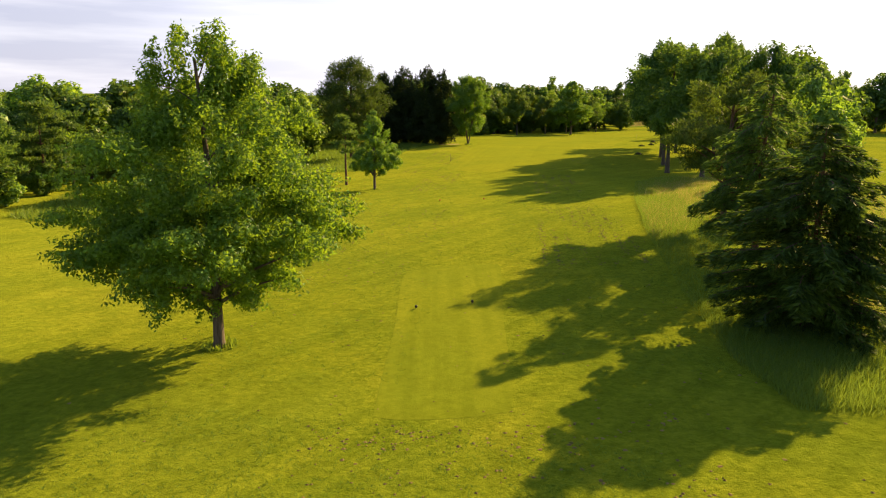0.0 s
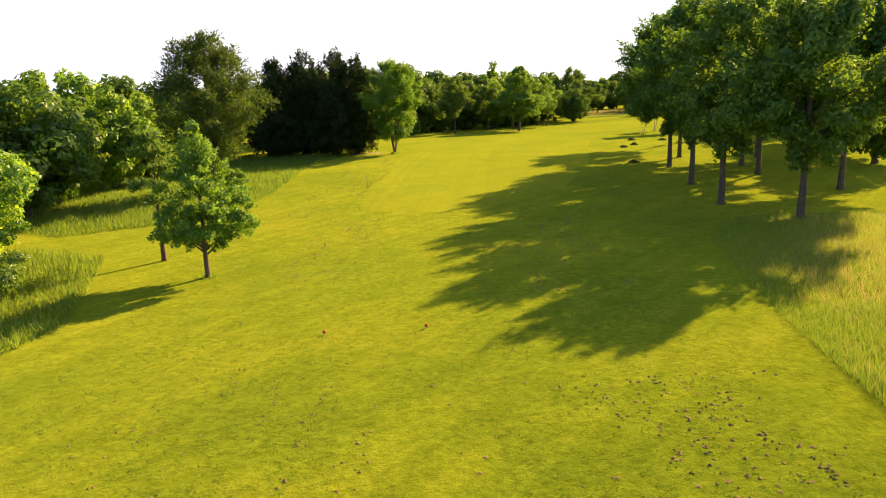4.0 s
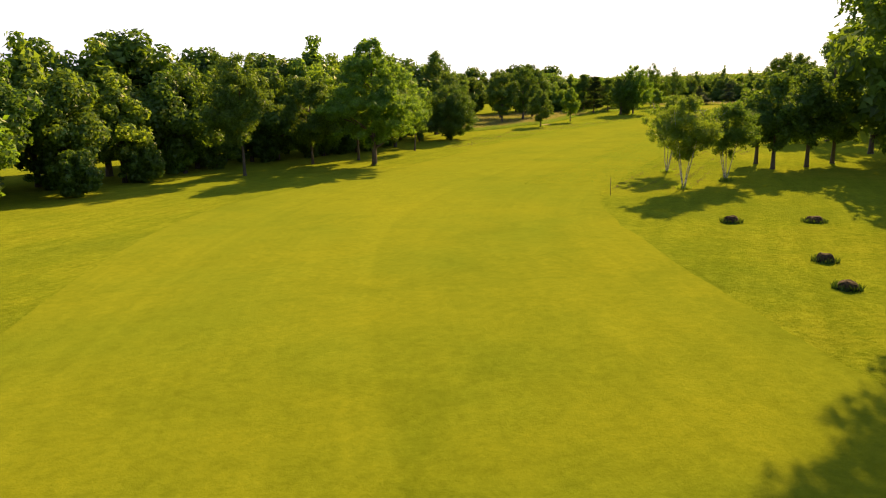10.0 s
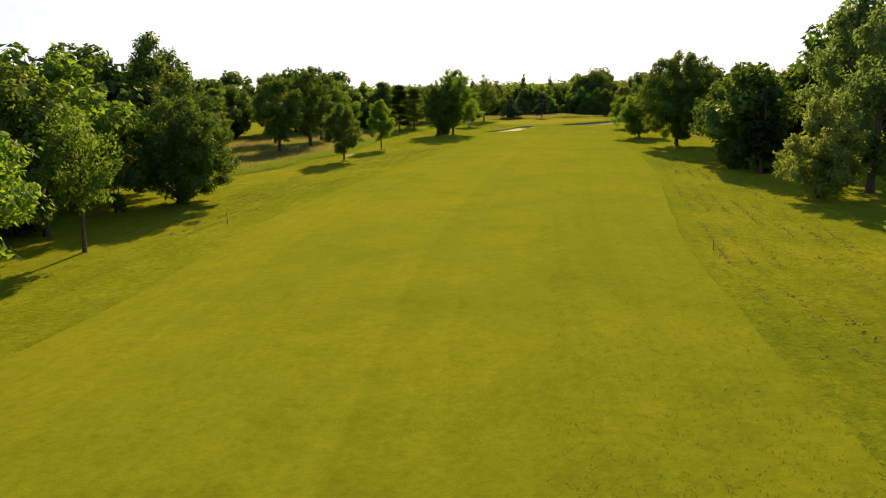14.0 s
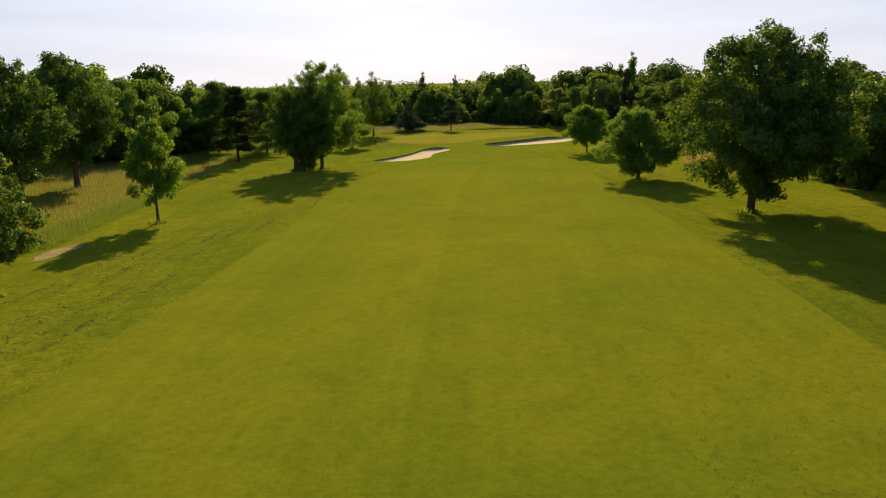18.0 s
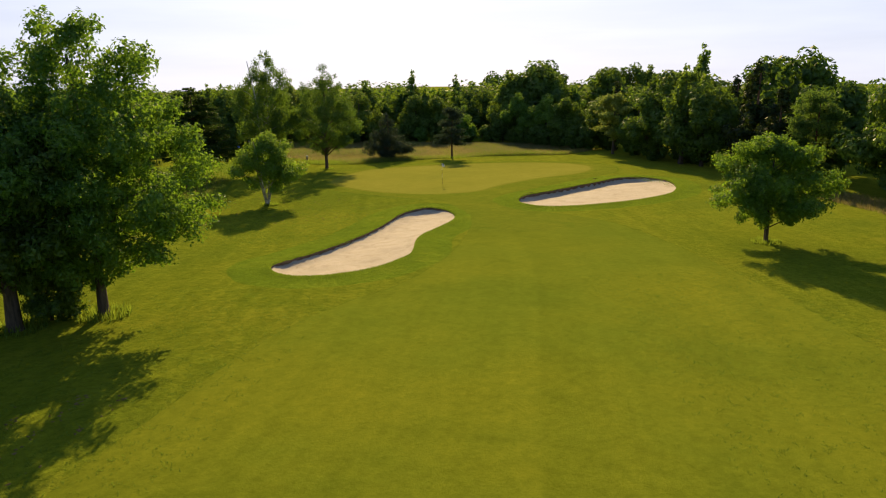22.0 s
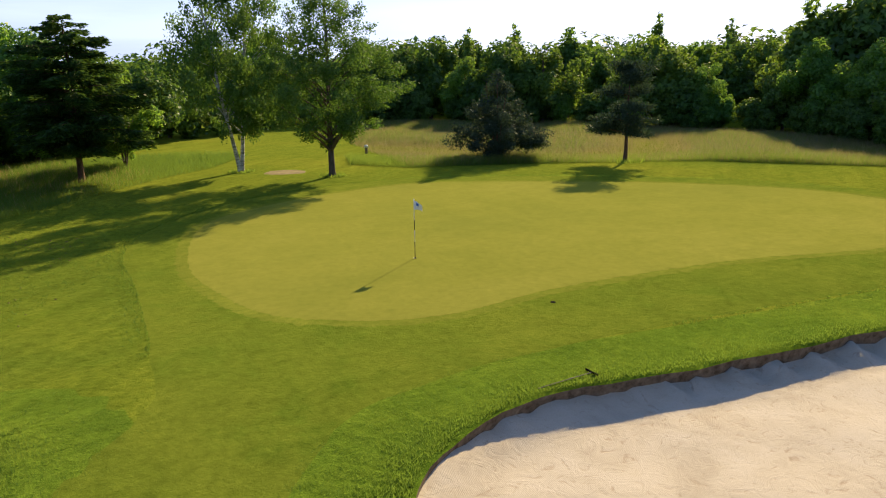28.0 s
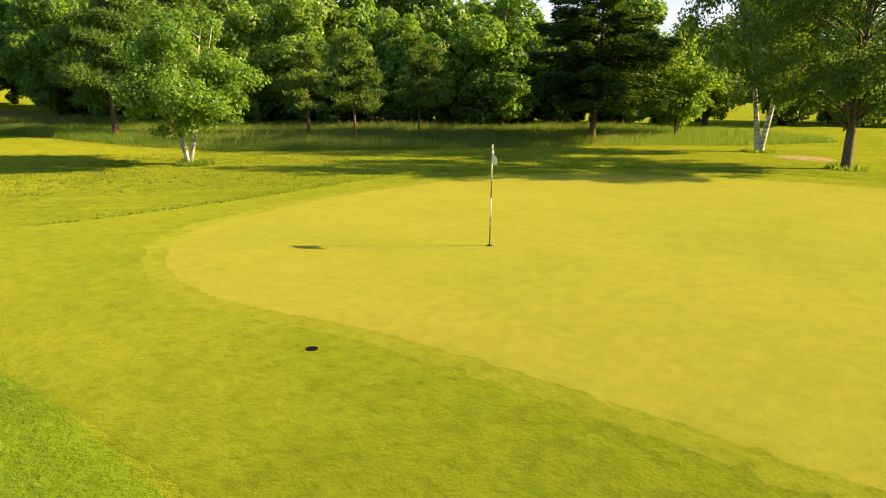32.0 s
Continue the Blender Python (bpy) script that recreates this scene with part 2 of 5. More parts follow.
def raked_sand():
    """Pale sand: fine rake lines, scuffed darker drifts and a fine grain."""
    m, nt, bsdf = material("bunker_sand")
    drift = texture(nt, 0.55, 5, 0.6, None, 0, 1.2)
    col = ramp(nt, drift, [(0.3, (0.40, 0.337, 0.25)), (0.5, (0.475, 0.408, 0.312)), (0.72, (0.515, 0.450, 0.357))])
    scuff = ramp(nt, texture(nt, 2.3, 4, 0.7, None, 0, 2.0), [(0.30, (0.72, 0.66, 0.6)), (0.42, (1.0, 1.0, 1.0)), (1.0, (1.04, 1.04, 1.04))])
    grain = ramp(nt, texture(nt, 60, 2, 0.6), [(0.3, (0.86, 0.86, 0.86)), (0.7, (1.1, 1.1, 1.1))])
    col = blend(nt, "MULTIPLY", 0.8, blend(nt, "MULTIPLY", 0.9, col, scuff), grain)
    nt.links.new(col, bsdf.inputs["Base Color"])
    bsdf.inputs["Roughness"].default_value = 0.95
    bsdf.inputs["Specular IOR Level"].default_value = 0.1
    geo, wave = nt.nodes.new("ShaderNodeNewGeometry"), nt.nodes.new("ShaderNodeTexWave")
    wave.inputs["Scale"].default_value, wave.inputs["Distortion"].default_value, wave.inputs["Detail Scale"].default_value = 9.0, 3.5, 0.25
    nt.links.new(geo.outputs["Position"], wave.inputs["Vector"])
    add = nt.nodes.new("ShaderNodeMath")
    add.operation = "MULTIPLY_ADD"
    nt.links.new(wave.outputs["Fac"], add.inputs[0])
    add.inputs[1].default_value = 0.07
    nt.links.new(texture(nt, 2.3, 5, 0.7, None, 0, 2.0), add.inputs[2])
    b = nt.nodes.new("ShaderNodeBump")
    b.inputs["Strength"].default_value, b.inputs["Distance"].default_value = 0.5, 0.04
    nt.links.new(add.outputs[0], b.inputs["Height"])
    nt.links.new(b.outputs["Normal"], bsdf.inputs["Normal"])
    return m


SAND = raked_sand()
EARTH = plain("bare_earth", (0.09, 0.068, 0.045), (0.24, 0.19, 0.135), 5.0, 0.95, 0.8)
DRY = plain("dry_bare_turf", (0.20, 0.16, 0.065), (0.32, 0.25, 0.13), 2.5, 0.95, 0.4)
CLIPPINGS = plain("dry_clippings", (0.10, 0.072, 0.028), (0.23, 0.165, 0.07), 8.0, 0.95, 0.5)
BARK = plain("grey_brown_bark", (0.055, 0.042, 0.028), (0.13, 0.10, 0.07), 3.0, 0.9, 0.9, (4, 4, 0.6))
PINE_BARK = plain("pine_bark", (0.06, 0.035, 0.022), (0.16, 0.09, 0.05), 3.0, 0.9, 0.9, (4, 4, 0.8))
ROTTEN = plain("rotten_dark_wood", (0.028, 0.020, 0.013), (0.085, 0.060, 0.038), 9.0, 0.95, 0.9)
BIRCH_BARK = plain("birch_bark", (0.10, 0.09, 0.075), (0.62, 0.60, 0.54), 2.2, 0.7, 0.3, (1, 1, 3.5))
MAPLE = leafy("maple_leaves", (0.030, 0.091, 0.004), (0.106, 0.226, 0.007), (0.391, 0.589, 0.008), 0.52)
LIME = leafy("fresh_green_leaves", (0.056, 0.142, 0.003), (0.156, 0.297, 0.005), (0.408, 0.560, 0.006), 0.55)
OAK = leafy("broad_leaves", (0.032, 0.076, 0.006), (0.106, 0.192, 0.011), (0.257, 0.380, 0.010), 0.42)
TALL = leafy("tall_tree_leaves", (0.027, 0.079, 0.008), (0.085, 0.179, 0.018), (0.246, 0.389, 0.014), 0.42)
YELLOW = leafy("yellow_green_leaves", (0.074, 0.155, 0.005), (0.185, 0.321, 0.010), (0.348, 0.513, 0.010), 0.52)
BIRCH = leafy("birch_leaves", (0.046, 0.102, 0.007), (0.128, 0.218, 0.013), (0.319, 0.456, 0.015), 0.52)
SILVER = leafy("silver_birch_leaves", (0.032, 0.078, 0.007), (0.098, 0.183, 0.015), (0.258, 0.399, 0.015), 0.45)
WEED = leafy("coarse_dark_weeds", (0.018, 0.049, 0.005), (0.059, 0.116, 0.010), (0.106, 0.171, 0.010), 0.3)
SOFT_PINE = leafy("soft_pine_needles", (0.023, 0.049, 0.007), (0.081, 0.127, 0.018), (0.182, 0.258, 0.018), 0.4)
NEEDLE = leafy("pine_needles", (0.033, 0.076, 0.018), (0.116, 0.205, 0.035), (0.262, 0.380, 0.030), 0.45)
WILLOW = leafy("willow_leaves", (0.078, 0.128, 0.037), (0.190, 0.275, 0.075), (0.367, 0.494, 0.080), 0.5)
DENSE = leafy("dense_maple_leaves", (0.021, 0.067, 0.004), (0.112, 0.229, 0.006), (0.393, 0.568, 0.007), 0.5, 0.014)
DARK = leafy("dark_conifer_sprays", (0.006, 0.018, 0.004), (0.022, 0.042, 0.008), (0.080, 0.120, 0.008), 0.25)
DARK_PINE = leafy("dark_pine_needles", (0.017, 0.043, 0.005), (0.071, 0.131, 0.014), (0.149, 0.219, 0.013), 0.4)
GREYISH = leafy("grey_green_sprays", (0.017, 0.036, 0.020), (0.056, 0.084, 0.054), (0.088, 0.124, 0.042), 0.3)
PALE = leafy("pale_leaves", (0.117, 0.183, 0.025), (0.264, 0.342, 0.062), (0.350, 0.437, 0.050), 0.45)
HAY = leafy("seeding_grass", (0.118, 0.112, 0.034), (0.285, 0.240, 0.105), (0.420, 0.370, 0.130), 0.45, 0.01)
PINK_HEADS = leafy("pinkish_seed_heads", (0.148, 0.122, 0.075), (0.293, 0.256, 0.175), (0.274, 0.247, 0.140), 0.45, 0.01)
ROUGH_BLADES = leafy("rough_grass_blades", (0.077, 0.140, 0.007), (0.144, 0.217, 0.013), (0.279, 0.399, 0.015), 0.5, 0.0)
LONG_GRASS = leafy("long_green_grass", (0.054, 0.116, 0.010), (0.151, 0.232, 0.022), (0.350, 0.456, 0.030), 0.5, 0.01)
WHITE = plain("white_paint", (0.72, 0.72, 0.70), (0.82, 0.82, 0.80), 20, 0.4, 0.05)
BLACK = plain("black_paint", (0.012, 0.010, 0.010), (0.03, 0.025, 0.022), 20, 0.4, 0.05)
HOLE = plain("matt_black", (0.003, 0.003, 0.002), (0.010, 0.009, 0.007), 12, 0.97, 0.2)
RED = plain("red_paint", (0.35, 0.03, 0.02), (0.48, 0.05, 0.03), 10, 0.5, 0.05)
BLUE = plain("blue_paint", (0.02, 0.09, 0.42), (0.03, 0.13, 0.5), 10, 0.5, 0.05)
TIMBER = plain("weathered_timber", (0.14, 0.11, 0.08), (0.3, 0.24, 0.18), 6, 0.85, 0.4, (1, 1, 6))


# ---- mesh helpers ----
def smooth_loop(points, per=8, closed=True):
    """A Catmull-Rom curve through the points."""
    p, out, n = np.array(points, float), [], len(points)
    for i in range(n if closed else n - 1):
        ks = [(i + k) % n if closed else min(max(i + k, 0), n - 1) for k in (-1, 0, 1, 2)]
        a, b, c, d = p[ks]
        for u in np.linspace(0, 1, per, endpoint=False):
            out.append(0.5 * (2 * b + (c - a) * u + (2 * a - 5 * b + 4 * c - d) * u**2 + (3 * b - a - 3 * c + d) * u**3))
    if not closed:
        out.append(p[-1])
    return np.array(out)


def inside(x, y, loop):
    x, y = np.asarray(x, float), np.asarray(y, float)
    hit = np.zeros(x.shape, bool)
    for (ax, ay), (bx, by) in zip(loop, np.roll(loop, -1, 0)):
        if ay != by:
            hit ^= ((ay > y) != (by > y)) & (x < (bx - ax) * (y - ay) / (by - ay) + ax)
    return hit


def fast_mesh(name, verts, faces, mat, smooth=False):
    """A mesh from arrays; all faces have the same number of corners."""
    verts, faces = np.asarray(verts, np.float32), np.asarray(faces, np.int32)
    me = bpy.data.meshes.new(name)
    k = faces.shape[1]
    me.vertices.add(len(verts))
    me.vertices.foreach_set("co", verts.ravel())
    me.loops.add(faces.size)
    me.loops.foreach_set("vertex_index", faces.ravel())
    me.polygons.add(len(faces))
    me.polygons.foreach_set("loop_start", np.arange(0, faces.size, k, dtype=np.int32))
    me.polygons.foreach_set("use_smooth", np.full(len(faces), smooth))
    me.update(calc_edges=True)
    me.materials.append(mat)
    return me


def part(name, me, parent, label=""):
    ob = new(name, me)
    ob.parent = parent
    return tagged(ob, label)


def bm_mesh(name, bm, mat, smooth=False):
    me = bpy.data.meshes.new(name)
    bm.to_mesh(me)
    bm.free()
    for f in me.polygons:
        f.use_smooth = smooth
    me.materials.append(mat)
    return me


def tubes(paths, sides=6):
    """Tapered tubes: each path is a list of (x, y, z, radius)."""
    vs, fs, base = [], [], 0
    ring = np.linspace(0, 2 * math.pi, sides, endpoint=False)
    for path in paths:
        p = np.array(path, float)
        axis = np.gradient(p[:, :3], axis=0)
        axis /= np.linalg.norm(axis, axis=1, keepdims=True) + 1e-9
        ref = np.where(np.abs(axis[:, 2:3]) > 0.8, np.array([[1.0, 0, 0]]), np.array([[0, 0, 1.0]]))
        s = np.cross(axis, ref)
        s /= np.linalg.norm(s, axis=1, keepdims=True) + 1e-9
        u = np.cross(s, axis)
        v = p[:, None, :3] + p[:, None, 3:4] * (np.cos(ring)[None, :, None] * s[:, None] + np.sin(ring)[None, :, None] * u[:, None])
        vs.append(v.reshape(-1, 3))
        n = len(p)
        i, j = np.meshgrid(np.arange(n - 1), np.arange(sides), indexing="ij")
        a, b = base + i * sides + j, base + i * sides + (j + 1) % sides
        fs.append(np.stack([a, b, b + sides, a + sides], -1).reshape(-1, 4))
        base += n * sides
    return np.concatenate(vs), np.concatenate(fs)


# ---- lie of the land ----
SWELLS = [(-12, 28, 22, -1.02), (18, 50, 22, 1.35), (3, 122, 25, 0.47), (30, 198, 22, -0.57), (100, 256, 22, -0.31),
          (50, 150, 25, 0.27), (148, 290, 15, -0.23), (-10, 75, 18, -0.5), (178, 296, 14, 0.12), (161, 283, 3.0, 0.12)]
LEFT_BUNKER = smooth_loop([(136.7, 273.3), (136.5, 271.9), (137.1, 270.7), (138.4, 269.8), (140.4, 269.3), (142.6, 269.6), (144.3, 270.1), (145.7, 271.1), (147.3, 272.5), (148.9, 273.6),
                           (150.7, 274.3), (153, 275.1), (155.5, 276.3), (157.1, 278), (157.8, 279.8), (157.4, 281.3), (155.6, 281.4), (153.6, 280.7), (151, 279.2), (148.6, 277.9), (146, 276.7), (142.6, 275.5), (139.4, 274.7), (137.5, 274.3)], 5)
RIGHT_BUNKER = smooth_loop([(165.2, 277.4), (164, 275.6), (164, 273.7), (165.6, 272), (168, 270.7), (170.6, 269.7), (174.2, 269), (177.9, 269), (181.9, 270.4),
                            (186, 273.2), (187, 276.3), (185, 278.3), (179.3, 278.4), (172, 278.5), (168, 278.7)], 6)


def lie(x, y):
    """The height of the ground."""
    x, y = np.asarray(x, float), np.asarray(y, float)
    z = np.zeros(np.broadcast(x, y).shape)
    for cx, cy, r, h in SWELLS:
        z = z + h * np.exp(-((x - cx) ** 2 + (y - cy) ** 2) / (2 * r * r))
    far = np.clip((np.hypot(x - 90, y - 170) - 350) / 900, 0, 1)
    return z + far * far * 24 * (0.6 + 0.4 * np.sin(x * 0.004 + 1) * np.cos(y * 0.0035))


def outward(loop, d):
    """The outline, moved out by d metres."""
    t = np.roll(loop, -1, 0) - np.roll(loop, 1, 0)
    area = np.sum(loop[:, 0] * np.roll(loop[:, 1], -1) - np.roll(loop[:, 0], -1) * loop[:, 1])
    n = np.stack([t[:, 1], -t[:, 0]], -1) * (1 if area > 0 else -1)
    return loop + d * n / (np.linalg.norm(n, axis=1, keepdims=True) + 1e-9)


def spaced(stops):
    """Grid lines: stops are (start, step), the last one ends the row."""
    out = []
    for (a, step), (b, _) in zip(stops, stops[1:]):
        out.append(np.arange(a, b - step * 0.5, step))
    return np.concatenate(out + [[stops[-1][0]]])


gx = spaced([(-2500, 250), (-500, 50), (-150, 10), (-40, 2.0), (130, 0.45), (192, 2.0), (250, 10), (450, 50), (900, 250), (2650, 1)])
gy = spaced([(-900, 150), (-150, 25), (0, 2.0), (262, 0.45), (300, 2.0), (380, 10), (600, 50), (1000, 250), (3250, 1)])
X, Y = np.meshgrid(gx, gy)
Z = lie(X, Y)
for loop in (LEFT_BUNKER, RIGHT_BUNKER):
    Z = np.where(inside(X, Y, outward(loop, 0.5)), Z - 1.2, Z)
ny, nx = X.shape
ids = np.arange(nx * ny).reshape(ny, nx)
quads = np.stack([ids[:-1, :-1], ids[:-1, 1:], ids[1:, 1:], ids[1:, :-1]], -1).reshape(-1, 4)
ground = tagged(new("ground", fast_mesh("ground", np.stack([X, Y, Z], -1).reshape(-1, 3), quads, ROUGH_TURF, True)),
                "mown rough grass with yellowish patches and dry clippings", "grass", kind="structure")


def sheet(name, loop, step, lift, mat, label, category, height=lie, wave=0.0, tuck=0.0):
    """A sheet that fills a closed outline and follows the ground; tuck sinks its edge."""
    loop = loop + np.random.default_rng(9).normal(0, wave, loop.shape)
    x0, y0 = loop.min(0)
    x1, y1 = loop.max(0)
    px, py = np.meshgrid(np.arange(x0 + step / 2, x1, step), np.arange(y0 + step / 2, y1, step))
    px, py = px.ravel(), py.ravel()
    keep = inside(px, py, loop)
    near = np.min(np.hypot(px[keep][:, None] - loop[None, :, 0], py[keep][:, None] - loop[None, :, 1]), 1) > step * 0.4
    pts = np.concatenate([loop, np.stack([px[keep][near], py[keep][near]], -1)])
    n = len(loop)
    v, _, f, *_ = delaunay_2d_cdt([Vector(p) for p in pts], [(i, (i + 1) % n) for i in range(n)], [], 1, 1e-4)
    v = np.array([tuple(p) for p in v])
    rise = np.full(len(v), lift)
    rise[:n] -= tuck
    me = fast_mesh(name, np.c_[v, height(v[:, 0], v[:, 1]) + rise], [t for t in f if len(t) == 3], mat, True)
    return tagged(new(name, me), label, category, kind="structure")


FAIR_LEFT = [(0.4, 90.5), (1.5, 99.7), (4, 114), (5.4, 124), (7, 139), (10.3, 153), (15.5, 165), (25, 176), (36.6, 187.5), (43.5, 194), (56, 207), (69, 217.6), (79.5, 226.3),
             (89, 233.6), (103, 244.6), (114, 254.4), (124, 260.8), (132.5, 264.8), (140, 265.9), (147.6, 269.2), (154.2, 273.6), (157.0, 276.4), (159.8, 280.2)]
FAIR_RIGHT = [(163.2, 279.2), (161.6, 275), (161.8, 271), (160, 264), (150, 251.5), (136, 238), (122.5, 226), (108, 213), (94, 201.3), (79, 190), (68, 181.5), (58, 172.5),
              (49.5, 164.4), (43.2, 158), (38.3, 150), (34.3, 140), (31.2, 130), (28.6, 121), (24, 108), (18.5, 95.5), (13, 88), (7.2, 85.2), (2.6, 87)]
fairway = sheet("fairway", smooth_loop(FAIR_LEFT + FAIR_RIGHT, 6), 2.0, 0.002, FAIRWAY, "smooth yellow-green mown fairway running to the green", "fairway", wave=0.06)
# metres from the middle of the fairway, for the mower's stripes
lane_line = smooth_loop([(10, 88), (16, 122), (20, 140), (27, 156), (40, 172), (62, 195), (90, 219), (122, 245), (148, 264), (162, 280)], 12, False)
lane_at = np.empty((len(fairway.data.vertices), 3), np.float32)
fairway.data.vertices.foreach_get("co", lane_at.ravel())
gaps = lane_at[:, None, :2] - lane_line[None]
nearest = np.argmin(np.sum(gaps**2, 2), 1)
run = np.gradient(lane_line, axis=0)
run /= np.linalg.norm(run, axis=1, keepdims=True)
off = gaps[np.arange(len(lane_at)), nearest]
across = run[nearest, 0] * off[:, 1] - run[nearest, 1] * off[:, 0]
fairway.data.attributes.new("across", "FLOAT", "POINT").data.foreach_set("value", across.astype(np.float32))
# the turf grows greener towards the neck between the bunkers
near_neck = np.clip(1 - (np.hypot(lane_at[:, 0] - 159, lane_at[:, 1] - 274) - 5) / 22, 0, 1)
fairway.data.attributes.new("lush", "FLOAT", "POINT").data.foreach_set("value", (near_neck**2 * (3 - 2 * near_neck)).astype(np.float32))
APRON = smooth_loop([(159.0, 279.4), (160.4, 281.5), (160.4, 284.6), (160.0, 290.5), (159.5, 296.6), (161.6, 302), (167, 306.6), (176, 308.4), (186, 304.2), (193, 299), (197, 292),
                                   (196.4, 285.6), (190.4, 281.6), (183.7, 280.9), (171.6, 281), (166, 280.3), (163.4, 278.6), (161.7, 275), (161.5, 271), (160, 266.6), (156, 267.4), (152.6, 271.2), (155.6, 274.9), (157.2, 276.7)], 6)
apron = sheet("apron", APRON, 1.0, 0.016, COLLAR, "short green apron of mown grass round the putting green", "apron", wave=0.04, tuck=0.0135)
GREEN_LOOP = smooth_loop([(162.5, 299.4), (161.7, 293), (162.5, 288.8), (164, 285.8), (167.7, 284.2), (172.5, 285), (179.5, 285.1), (186, 284.2), (191.4, 285.6), (194.6, 289),
                                           (194.2, 294), (189.6, 299), (184, 302.6), (176, 306.2), (170, 305.2), (165, 302.6)], 40)
fringe = sheet("green_fringe", outward(GREEN_LOOP, 0.45), 1.0, 0.0178, FRINGE, "short yellow-green fringe round the putting green", "fringe", wave=0.05)
green = sheet("putting_green", GREEN_LOOP, 1.0, 0.0192, GREEN, "closely mown pale yellow putting green", "green", wave=0.03)
tee = sheet("tee_box", smooth_loop([(-1.9, 19.4), (-0.4, 19.2), (1.4, 19.4), (2.2, 20.5), (2.5, 28), (3.0, 35.8), (2.4, 36.8), (0.4, 36.9), (-1.5, 36.2), (-2.1, 34.8), (-2.0, 28), (-2.1, 20.4)], 4),
            1.0, 0.008, TEE, "rectangular closely mown teeing ground", "tee")


def depth_left(x, y):
    return 0.05 + 0.36 * np.clip(0.5 + ((x - 147) * -0.41 + (y - 275) * 0.91) / 4 + ((x - 147) * 0.91 + (y - 275) * 0.41) / 45, 0, 1)


def depth_right(x, y):
    return 0.05 + 0.5 * np.clip(0.5 + (y - 274) / 9, 0, 1)


def bunker(loop, depth):
    def bank(x, y):
        """The sand climbs towards the turf edge."""
        near = np.min(np.hypot(x[:, None] - loop[None, :, 0], y[:, None] - loop[None, :, 1]), 1)
        u = np.clip(near / 0.9, 0, 1)
        return 0.03 + 0.97 * u * (2 - u)

    floor = lambda x, y: lie(x, y) - depth(x, y) * bank(x, y) + 0.02 * np.sin(x * 1.7 + y) * np.cos(y * 1.3 - x * 0.6)
    sand = sheet("bunker_sand", outward(loop, 0.12), 0.35, 0.0, SAND, "raked pale beige sand in a bunker", "sand", floor)
    rng = np.random.default_rng(len(loop))
    ragged = rng.normal(0, 0.03, (len(loop), 1))
    rows = []
    for off, lift in ((2.75, -0.006), (2.3, 0.0008), (1.3, 0.006), (0.75, 0.025), (0.35, 0.05), (0.06, 0.052), (-0.06, 0.015)):
        p = outward(loop, off) + ragged * (off < 0.4)
        rows.append(np.c_[p, lie(p[:, 0], p[:, 1]) + lift + rng.normal(0, 0.012 if off < 1 else 0.0005, len(p))])
    n = len(loop)
    i = np.arange(n)
    q = lambda r: np.stack([r * n + i, r * n + (i + 1) % n, (r + 1) * n + (i + 1) % n, (r + 1) * n + i], -1)
    lip = tagged(new("bunker_lip", fast_mesh("bunker_lip", np.concatenate(rows), np.concatenate([q(r) for r in range(6)]), LIP_TURF, True)),
                 "thick green turf edge round a sand bunker", "turf edge", kind="structure")
    low = outward(loop, 0.10) + ragged
    face = np.concatenate([rows[-1], np.c_[low, lie(low[:, 0], low[:, 1]) - 0.9]])
    part("earth_face", fast_mesh("earth_face", face, q(0), EARTH, True), lip, "dark bare earth face under the turf edge")
    return sand


bunker(LEFT_BUNKER, depth_left)
bunker(RIGHT_BUNKER, depth_right)


